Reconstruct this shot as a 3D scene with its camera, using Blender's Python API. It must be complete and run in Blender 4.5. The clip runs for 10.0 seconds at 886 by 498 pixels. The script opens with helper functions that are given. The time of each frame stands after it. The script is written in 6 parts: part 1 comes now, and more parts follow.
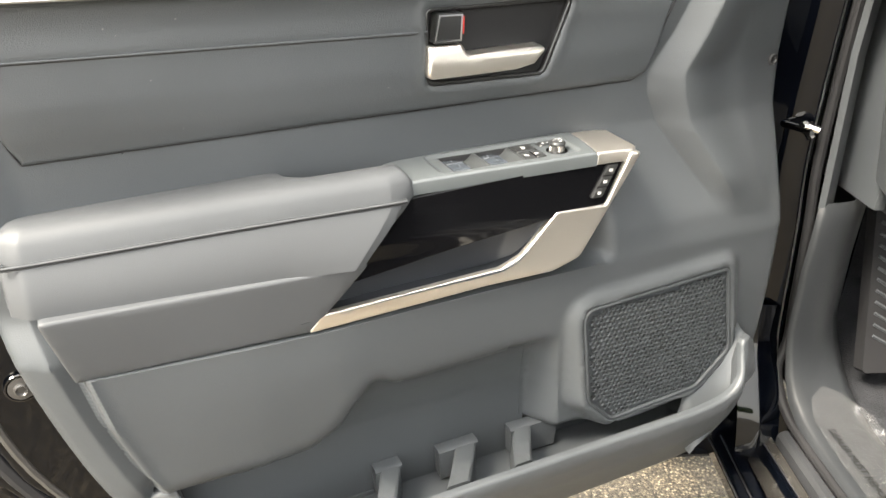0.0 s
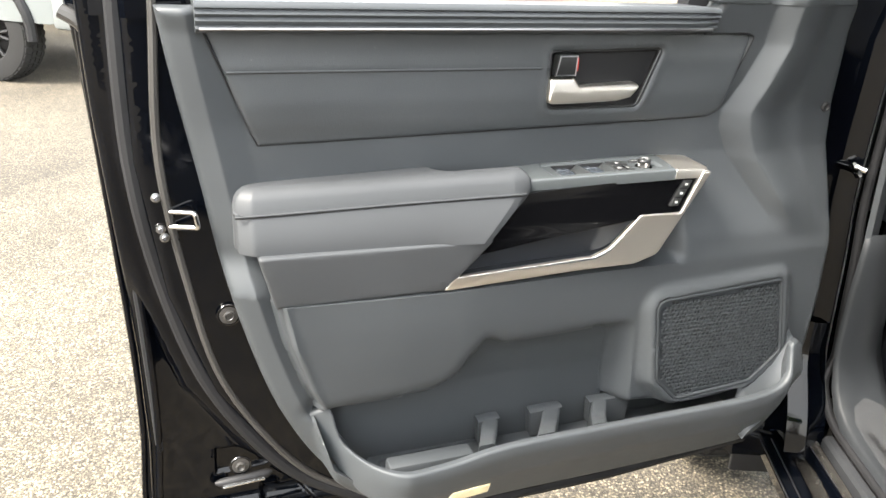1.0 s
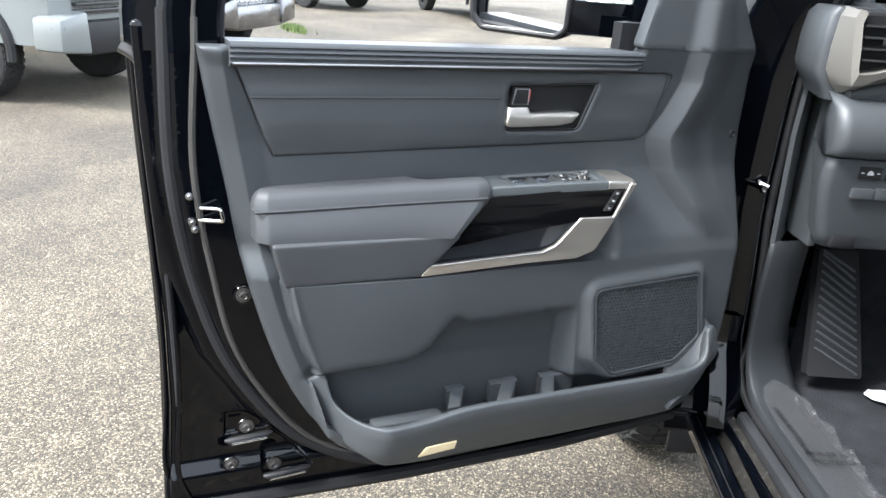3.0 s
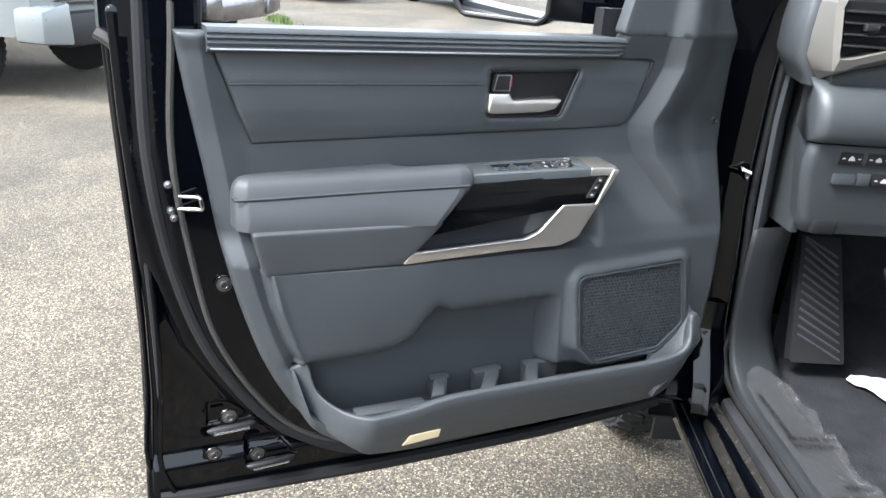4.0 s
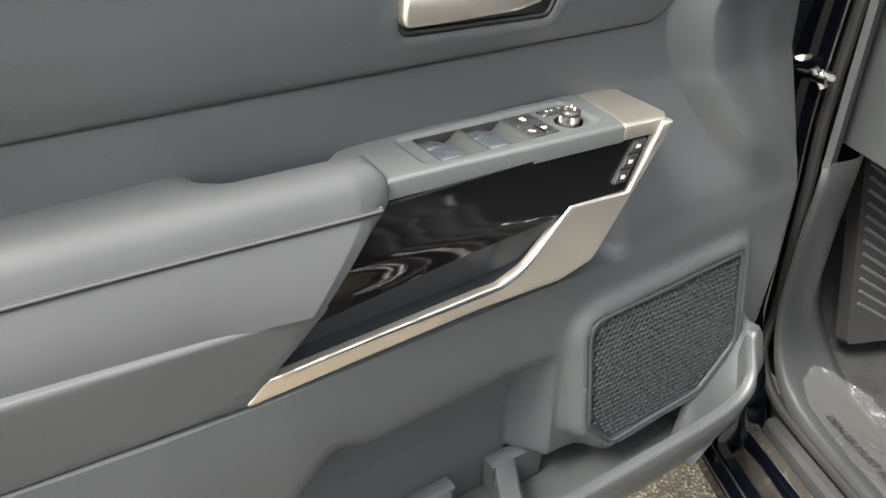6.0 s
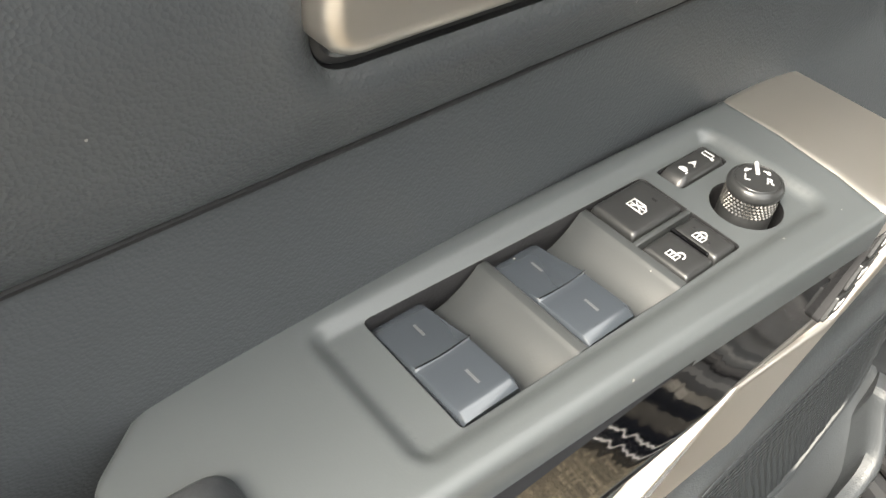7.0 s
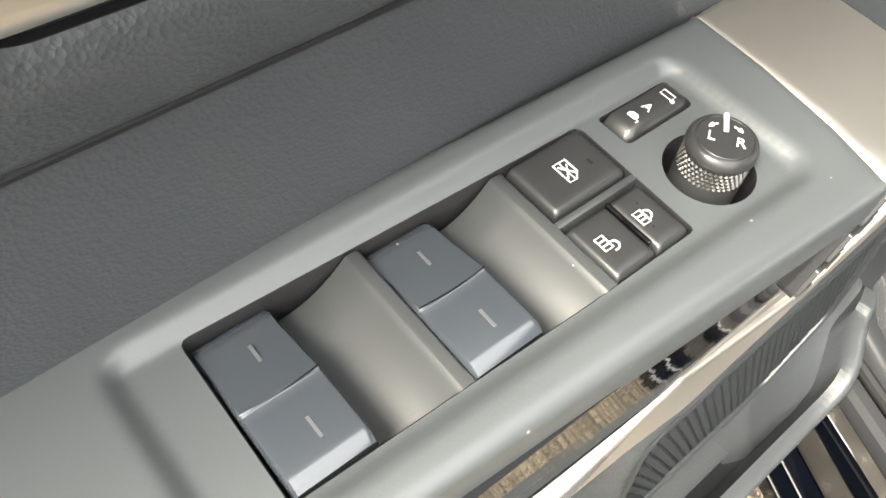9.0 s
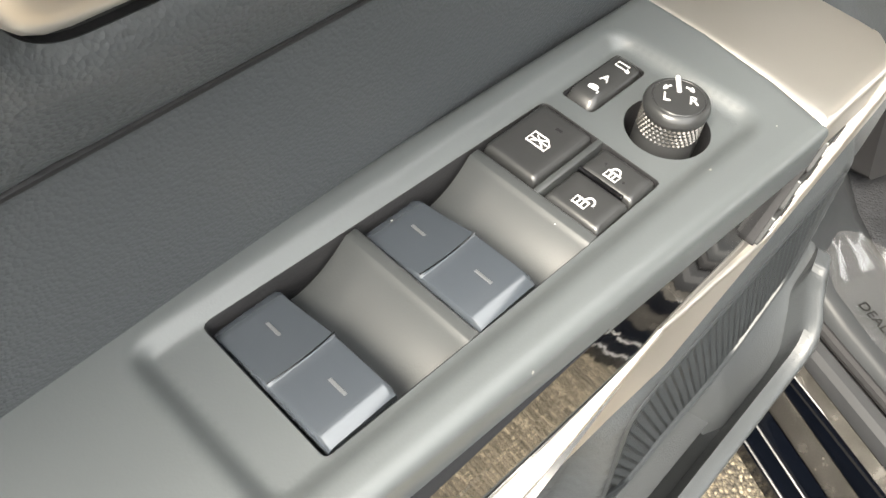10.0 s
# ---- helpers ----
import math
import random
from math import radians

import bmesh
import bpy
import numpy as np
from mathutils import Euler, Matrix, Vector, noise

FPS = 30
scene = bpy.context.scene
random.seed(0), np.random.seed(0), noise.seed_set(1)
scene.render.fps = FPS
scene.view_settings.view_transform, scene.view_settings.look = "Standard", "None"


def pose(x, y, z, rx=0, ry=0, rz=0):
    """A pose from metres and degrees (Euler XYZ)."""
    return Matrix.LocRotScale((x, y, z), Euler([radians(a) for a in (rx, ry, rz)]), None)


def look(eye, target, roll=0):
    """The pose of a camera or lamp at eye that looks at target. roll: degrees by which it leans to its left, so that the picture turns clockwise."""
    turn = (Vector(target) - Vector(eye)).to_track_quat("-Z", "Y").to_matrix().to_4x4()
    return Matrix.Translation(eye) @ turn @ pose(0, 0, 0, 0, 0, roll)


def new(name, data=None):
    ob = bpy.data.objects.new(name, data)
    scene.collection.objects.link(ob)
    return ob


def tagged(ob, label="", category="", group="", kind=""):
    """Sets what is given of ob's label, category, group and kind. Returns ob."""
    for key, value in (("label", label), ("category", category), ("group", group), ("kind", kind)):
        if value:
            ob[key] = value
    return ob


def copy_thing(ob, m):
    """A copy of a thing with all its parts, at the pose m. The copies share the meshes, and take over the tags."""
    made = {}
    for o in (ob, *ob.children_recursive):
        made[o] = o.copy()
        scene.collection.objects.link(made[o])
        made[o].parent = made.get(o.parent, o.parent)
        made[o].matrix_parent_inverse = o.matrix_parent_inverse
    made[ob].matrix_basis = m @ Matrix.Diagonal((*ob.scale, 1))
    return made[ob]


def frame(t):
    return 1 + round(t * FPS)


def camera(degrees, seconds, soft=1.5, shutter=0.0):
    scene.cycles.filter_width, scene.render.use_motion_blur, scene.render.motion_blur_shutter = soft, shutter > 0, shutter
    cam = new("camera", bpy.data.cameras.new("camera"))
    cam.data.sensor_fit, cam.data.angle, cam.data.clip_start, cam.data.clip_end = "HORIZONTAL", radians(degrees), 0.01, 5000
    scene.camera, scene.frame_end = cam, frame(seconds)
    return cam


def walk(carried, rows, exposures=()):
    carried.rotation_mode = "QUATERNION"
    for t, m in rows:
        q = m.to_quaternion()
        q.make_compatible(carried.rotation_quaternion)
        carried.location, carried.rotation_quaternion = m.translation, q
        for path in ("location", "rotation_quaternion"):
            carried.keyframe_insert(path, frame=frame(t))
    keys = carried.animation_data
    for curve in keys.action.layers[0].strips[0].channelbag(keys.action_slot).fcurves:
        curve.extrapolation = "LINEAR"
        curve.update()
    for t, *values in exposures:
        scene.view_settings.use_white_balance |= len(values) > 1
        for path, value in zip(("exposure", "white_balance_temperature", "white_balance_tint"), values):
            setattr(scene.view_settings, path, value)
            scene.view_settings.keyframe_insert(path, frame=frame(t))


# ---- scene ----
cam = camera(58.3, 10.0, soft=1.5)
PATH = [
    (0, (-0.345, -0.832, 1.506), (0.447, 0.778, 0.621), 1.1),
    (0.5, (-0.377, -0.902, 1.524), (0.294, 0.783, 0.681), 2.0),
    (1, (-0.534, -1.074, 1.524), (0.132, 0.651, 0.761), 2.9),
    (1.5, (-0.656, -1.221, 1.558), (0.061, 0.5, 0.834), 3.9),
    (2, (-0.669, -1.289, 1.569), (0.077, 0.43, 0.871), 4.2),
    (2.5, (-0.662, -1.323, 1.574), (0.088, 0.396, 0.88), 4.3),
    (4, (-0.638, -1.33, 1.564), (0.138, 0.369, 0.85), 4.3),
    (4.5, (-0.643, -1.284, 1.551), (0.184, 0.389, 0.832), 4.1),
    (5, (-0.609, -1.147, 1.534), (0.295, 0.472, 0.785), 3.9),
    (5.2, (-0.549, -1.041, 1.517), (0.38, 0.552, 0.743), 3.7),
    (6.3, (-0.218, -0.345, 1.424), (0.823, 0.928, 0.285), 3.6),
    (6.5, (-0.1658, -0.2408, 1.4098), (0.8229, 0.9024, 0.2584), 3.85),
    (7, (-0.0394, -0.1189, 1.356), (0.9461, 0.8635, 0.0623), 6.26),
    (7.5, (0.0368, -0.1002, 1.332), (0.9421, 0.7759, -0.0903), 7.52),
    (8, (0.046, -0.097, 1.333), (0.8991, 0.742, -0.1429), 7.42),
    (8.5, (0.0401, -0.0917, 1.3356), (0.8695, 0.6991, -0.1799), 8.5),
    (9, (0.0362, -0.0885, 1.3381), (0.8729, 0.6788, -0.1854), 9.06),
    (9.5, (0.0273, -0.0902, 1.3396), (0.8946, 0.6677, -0.1715), 8.67),
    (10, (0.0155, -0.097, 1.343), (0.9409, 0.6308, -0.1483), 6.9),
]
EXPOSURES = [(0.0, 3.55, 7200, 8), (0.5, 3.52, 7150, 8), (1.0, 3.27, 6800, 8), (2.0, 2.76, 6300, 8), (2.5, 2.70, 6080, 8), (4.5, 2.82, 5950, 8), (5.2, 2.98, 6050, 8),
             (6.3, 3.14, 7150, 7), (7.0, 3.06, 7200, 7.5), (8.0, 3.22, 7200, 7.5), (10.0, 3.28, 7150, 7.5)]
walk(cam, [(t, look(eye, target, roll)) for t, eye, target, roll in PATH],
     exposures=EXPOSURES)

# ---- daylight: hazy bright sky, a soft sun ----
SUN_AT, SUN_UP = 262, 49
world = bpy.data.worlds.new("sky")
scene.world = world
world.use_nodes = True
wn = world.node_tree.nodes
sky = wn.new("ShaderNodeTexSky")
sky.sky_type = "NISHITA"
sky.sun_disc = False
sky.sun_elevation = radians(SUN_UP)
sky.sun_rotation = radians(SUN_AT)
sky.dust_density = 4.0
sky.air_density = 1.2
wn["Background"].inputs[1].default_value = 0.118
haze = wn.new("ShaderNodeMix")  # thin bright cloud over most of the sky
haze.data_type = "RGBA"
haze.inputs[0].default_value = 0.72
haze.inputs[7].default_value = (7.2, 7.35, 7.6, 1)
world.node_tree.links.new(sky.outputs[0], haze.inputs[6])
world.node_tree.links.new(haze.outputs[2], wn["Background"].inputs[0])
sun = new("sun", bpy.data.lights.new("sun", "SUN"))
sun.data.energy, sun.data.angle, sun.data.color = 2.1, radians(20), (1.0, 0.96, 0.91)
SUN_DIR = Vector((math.sin(radians(SUN_AT)) * math.cos(radians(SUN_UP)), math.cos(radians(SUN_AT)) * math.cos(radians(SUN_UP)), math.sin(radians(SUN_UP))))
sun.matrix_world = look(SUN_DIR * 10, (0, 0, 0))


# ---- materials ----
def shader(name, colour, rough=0.5, metal=0.0, grain=None, bump=0.0, vary=0.12, spec=0.5, coat=0.0, rvary=0.08, big=6.0, dust=0.0):
    """Principled material with two scales of colour change and a fine relief; grain is its size in metres."""
    m = bpy.data.materials.new(name)
    m.use_nodes = True
    nt = m.node_tree
    n, l = nt.nodes, nt.links
    b = n["Principled BSDF"]
    b.inputs["Metallic"].default_value = metal
    b.inputs["Specular IOR Level"].default_value = spec
    b.inputs["Coat Weight"].default_value = coat
    co = n.new("ShaderNodeTexCoord")
    big_n = n.new("ShaderNodeTexNoise")
    big_n.inputs["Scale"].default_value = big
    big_n.inputs["Detail"].default_value = 5
    l.new(co.outputs["Object"], big_n.inputs["Vector"])
    ramp = n.new("ShaderNodeMapRange")
    ramp.inputs[1].default_value, ramp.inputs[2].default_value = 0.3, 0.7
    ramp.inputs[3].default_value, ramp.inputs[4].default_value = 1 - vary, 1 + vary
    l.new(big_n.outputs[0], ramp.inputs[0])
    mul = n.new("ShaderNodeVectorMath")
    mul.operation = "SCALE"
    mul.inputs[0].default_value = colour[:3]
    l.new(ramp.outputs[0], mul.inputs["Scale"])
    l.new(mul.outputs[0], b.inputs["Base Color"])
    if dust:  # sparse pale specks of dust, a few tenths of a millimetre wide
        cells = n.new("ShaderNodeTexVoronoi")
        cells.inputs["Scale"].default_value = 190
        l.new(co.outputs["Object"], cells.inputs["Vector"])
        pick = n.new("ShaderNodeSeparateColor")
        l.new(cells.outputs["Color"], pick.inputs[0])
        size = n.new("ShaderNodeMapRange")
        size.inputs[1].default_value, size.inputs[2].default_value = 1 - dust, 1.0
        size.inputs[3].default_value, size.inputs[4].default_value = 0.0, 0.11
        l.new(pick.outputs[0], size.inputs[0])
        speck = n.new("ShaderNodeMath")
        speck.operation = "LESS_THAN"
        l.new(cells.outputs["Distance"], speck.inputs[0])
        l.new(size.outputs[0], speck.inputs[1])
        mix = n.new("ShaderNodeMix")
        mix.data_type = "RGBA"
        mix.inputs[7].default_value = (0.22, 0.215, 0.20, 1)
        l.new(speck.outputs[0], mix.inputs[0])
        l.new(mul.outputs[0], mix.inputs[6])
        l.new(mix.outputs[2], b.inputs["Base Color"])
    rr = n.new("ShaderNodeMapRange")
    rr.inputs[1].default_value, rr.inputs[2].default_value = 0.3, 0.7
    rr.inputs[3].default_value, rr.inputs[4].default_value = max(0.02, rough - rvary), min(1, rough + rvary)
    l.new(big_n.outputs[0], rr.inputs[0])
    l.new(rr.outputs[0], b.inputs["Roughness"])
    if grain and bump:
        g = n.new("ShaderNodeTexVoronoi")
        g.feature = "F1"
        g.inputs["Scale"].default_value = 1 / grain
        g2 = n.new("ShaderNodeTexNoise")
        g2.inputs["Scale"].default_value = 0.6 / grain
        g2.inputs["Detail"].default_value = 3
        l.new(co.outputs["Object"], g.inputs["Vector"])
        l.new(co.outputs["Object"], g2.inputs["Vector"])
        add = n.new("ShaderNodeMath")
        add.operation = "ADD"
        l.new(g.outputs[0], add.inputs[0])
        l.new(g2.outputs[0], add.inputs[1])
        bp = n.new("ShaderNodeBump")
        bp.inputs["Strength"].default_value = bump
        bp.inputs["Distance"].default_value = grain * 0.35
        l.new(add.outputs[0], bp.inputs["Height"])
        l.new(bp.outputs[0], b.inputs["Normal"])
    return m


TRIM = shader("grey_grained_plastic", (0.0385, 0.0425, 0.0462), 0.46, grain=0.0012, bump=0.36, vary=0.06, spec=0.35)
SOFT = shader("soft_touch_vinyl", (0.0400, 0.0440, 0.0478), 0.43, grain=0.0012, bump=0.46, vary=0.07, spec=0.5, dust=0.05)
LEATHER = shader("armrest_leatherette", (0.0395, 0.0420, 0.0452), 0.52, grain=0.0012, bump=0.14, vary=0.06, spec=0.32)
BEZEL = shader("satin_grey_plastic", (0.0500, 0.0555, 0.0580), 0.38, grain=0.0007, bump=0.05, vary=0.05, spec=0.55, dust=0.10)
SWITCH = shader("smooth_switch_plastic", (0.018, 0.0185, 0.019), 0.34, grain=0.0008, bump=0.04, vary=0.05, spec=0.5)
ROCKER = shader("glossy_rocker_plastic", (0.031, 0.0365, 0.0435), 0.20, spec=0.9, vary=0.05, rvary=0.02, big=25, dust=0.10)
# Darker than BEZEL: the shade on the finger scoops is in this colour.
MODULE = shader("shade_toned_panel_plastic", (0.031, 0.0335, 0.0345), 0.36, grain=0.0007, bump=0.05, vary=0.05, spec=0.45, dust=0.06)
DARK = shader("black_plastic", (0.012, 0.012, 0.013), 0.45, grain=0.0012, bump=0.15, spec=0.25)
GLOSS = shader("piano_black", (0.003, 0.003, 0.0035), 0.06, coat=0.0, vary=0.02, rvary=0.02, spec=0.5)
CUP_BLACK = shader("pull_cup_black", (0.0115, 0.0132, 0.0165), 0.36, vary=0.03, rvary=0.03, spec=0.5)
gn = GLOSS.node_tree
gco, gmap, gnoise, gbump = (gn.nodes.new(k) for k in ("ShaderNodeTexCoord", "ShaderNodeMapping", "ShaderNodeTexNoise", "ShaderNodeBump"))
gmap.inputs["Scale"].default_value = (4, 4, 38)
gmap.inputs["Rotation"].default_value = (0, 0.10, 0)
gnoise.inputs["Scale"].default_value, gnoise.inputs["Detail"].default_value = 1.0, 1.5
gbump.inputs["Strength"].default_value, gbump.inputs["Distance"].default_value = 0.14, 0.003
gn.links.new(gco.outputs["Object"], gmap.inputs[0])
gn.links.new(gmap.outputs[0], gnoise.inputs["Vector"])
gn.links.new(gnoise.outputs[0], gbump.inputs["Height"])
gn.links.new(gbump.outputs[0], gn.nodes["Principled BSDF"].inputs["Normal"])
PAINT = shader("black_car_paint", (0.0011, 0.0015, 0.0026), 0.05, coat=0.0, vary=0.05, rvary=0.02, spec=0.26)
RUBBER = shader("black_rubber", (0.012, 0.012, 0.013), 0.6, grain=0.002, bump=0.15, spec=0.2)
SILVER = shader("satin_champagne_silver", (0.61, 0.575, 0.525), 0.36, metal=0.95, vary=0.03, rvary=0.03)
VENTSILVER = shader("satin_silver_paint", (0.20, 0.190, 0.173), 0.45, metal=0.55, vary=0.03)
CHROME = shader("chrome", (0.6, 0.6, 0.6), 0.14, metal=1.0, vary=0.03, rvary=0.05)
# On the black rolled edges this warm grey puts in reflected ground.
EDGE = shader("grey_rolled_edge", (0.040, 0.038, 0.036), 0.35, spec=0.4)
DARKCHROME = shader("smoked_chrome", (0.22, 0.22, 0.23), 0.2, metal=1.0)
STEEL = shader("zinc_bolt", (0.30, 0.30, 0.31), 0.35, metal=1.0)
# Metal that stands for the ground mirrored in the black sill paint.
REFLECTED_TAN = shader("sill_reflection_metal", (0.20, 0.19, 0.175), 0.22, metal=0.9, vary=0.15, big=40)
GRILLE = shader("speaker_mesh", (0.024, 0.027, 0.030), 0.5, vary=0.05, spec=0.3)
WHITE = shader("white_print", (0.42, 0.42, 0.42), 0.5, vary=0.03)
KNURL = shader("satin_knurl", (0.11, 0.105, 0.098), 0.3, metal=0.7, vary=0.03)
GREYPRINT = shader("grey_print", (0.055, 0.058, 0.062), 0.5, vary=0.03)
THREAD = shader("grey_thread", (0.06, 0.062, 0.065), 0.7, spec=0.2)
RED = shader("red_print", (0.55, 0.03, 0.02), 0.5)
AMBER = shader("cream_lamp_lens", (0.78, 0.66, 0.42), 0.3, vary=0.1, big=30)
CARPET = shader("charcoal_carpet", (0.021, 0.022, 0.0245), 0.95, grain=0.004, bump=0.9, vary=0.25, big=20, spec=0.1)
PAPER = shader("white_paper", (0.52, 0.54, 0.57), 0.7, vary=0.06, big=25)
TYRE = shader("tyre_rubber", (0.018, 0.018, 0.018), 0.8, grain=0.004, bump=0.4, spec=0.2)
WHITEPAINT = shader("white_car_paint", (0.125, 0.136, 0.135), 0.3, coat=0.3, vary=0.02, rvary=0.03)
SILVERPAINT = shader("silver_car_paint", (0.26, 0.27, 0.28), 0.3, metal=0.5, coat=0.6, vary=0.03)
GOLDPAINT = shader("bronze_car_paint", (0.22, 0.17, 0.10), 0.3, metal=0.3, coat=0.6, vary=0.03)
LAMPGLASS = shader("headlamp_lens", (0.10, 0.11, 0.13), 0.08, coat=1.0)
MIRROR = shader("mirror_glass", (0.9, 0.9, 0.9), 0.02, metal=1.0, vary=0.0, rvary=0.0)
FILM_DARK = shader("scuff_plate_plastic", (0.022, 0.023, 0.025), 0.5, grain=0.0015, bump=0.2, spec=0.3)
KICK = shader("charcoal_kick_plastic", (0.0165, 0.0182, 0.0202), 0.5, grain=0.0012, bump=0.2, vary=0.06, spec=0.3)
TINT = shader("tinted_glass", (0.015, 0.02, 0.02), 0.04, coat=0.5, vary=0.0, rvary=0.0)


# ---- building tools ----
def part(name, bm, material, parent=None, label="", smooth=35):
    me = bpy.data.meshes.new(name)
    bm.to_mesh(me)
    bm.free()
    ob = new(name, me)
    me.materials.append(material)
    if smooth:
        me.polygons.foreach_set("use_smooth", [True] * len(me.polygons))
        me.set_sharp_from_angle(angle=radians(smooth))
    if parent is not None:
        ob.parent = parent
    if label:
        tagged(ob, label)
    return ob


def thing(name, label, category, group="", kind=""):
    return tagged(new(name), label, category, group, kind)


def polyline_distance(P, line, closed=True):
    """Least distance of points P (n, 2) to a polyline."""
    L = np.asarray(line, float)
    A, B = (L, np.roll(L, -1, 0)) if closed else (L[:-1], L[1:])
    best = np.full(len(P), 1e9)
    for a, b in zip(A, B):
        d = b - a
        t = np.clip(((P - a) @ d) / max(d @ d, 1e-12), 0, 1)
        best = np.minimum(best, np.hypot(*(P - a - t[:, None] * d).T))
    return best


def inside(P, poly):
    L = np.asarray(poly, float)
    x, y = P[:, 0], P[:, 1]
    res = np.zeros(len(P), bool)
    for (x0, y0), (x1, y1) in zip(L, np.roll(L, -1, 0)):
        if y0 == y1:
            continue
        c = ((y0 > y) != (y1 > y)) & (x < (x1 - x0) * (y - y0) / (y1 - y0) + x0)
        res ^= c
    return res


def signed(P, poly):
    """Distance to a closed outline, positive inside."""
    return polyline_distance(P, poly) * np.where(inside(P, poly), 1, -1)


def sstep(d, a, b):
    t = np.clip((d - a) / (b - a), 0, 1)
    return t * t * (3 - 2 * t)


def rounded(poly, r, n=5):
    """An outline with its corners rounded; r is one radius or one for each corner."""
    L = [Vector(p) for p in poly]
    out = []
    for i, p in enumerate(L):
        rad = r[i] if isinstance(r, (list, tuple)) else r
        a, b = L[i - 1] - p, L[(i + 1) % len(L)] - p
        half = a.angle(b, 0.0) / 2
        if rad <= 0 or half > 1.54:
            out.append(tuple(p))
            continue
        cut = min(rad / math.tan(half), a.length * 0.48, b.length * 0.48)
        s, e = p + a.normalized() * cut, p + b.normalized() * cut
        for k in range(n + 1):
            t = k / n
            out.append(tuple((1 - t) ** 2 * s + 2 * t * (1 - t) * p + t * t * e))
    return out


def resample(line, step, closed=True):
    L = [Vector(p) for p in line]
    if closed:
        L.append(L[0])
    out = []
    for a, b in zip(L, L[1:]):
        n = max(1, int(math.ceil((b - a).length / step)))
        out += [a.lerp(b, k / n) for k in range(n)]
    if not closed:
        out.append(L[-1])
    return [tuple(p) for p in out]


def offset(loop, d):
    """Closed outline moved inward by d (counter-clockwise outlines)."""
    L = np.asarray(loop, float)
    area = np.sum(L[:, 0] * np.roll(L[:, 1], -1) - np.roll(L[:, 0], -1) * L[:, 1])
    t = np.roll(L, -1, 0) - np.roll(L, 1, 0)
    t /= np.maximum(np.hypot(t[:, 0], t[:, 1]), 1e-9)[:, None]
    n = np.stack([-t[:, 1], t[:, 0]], 1) * (1 if area > 0 else -1)
    return L + n * d


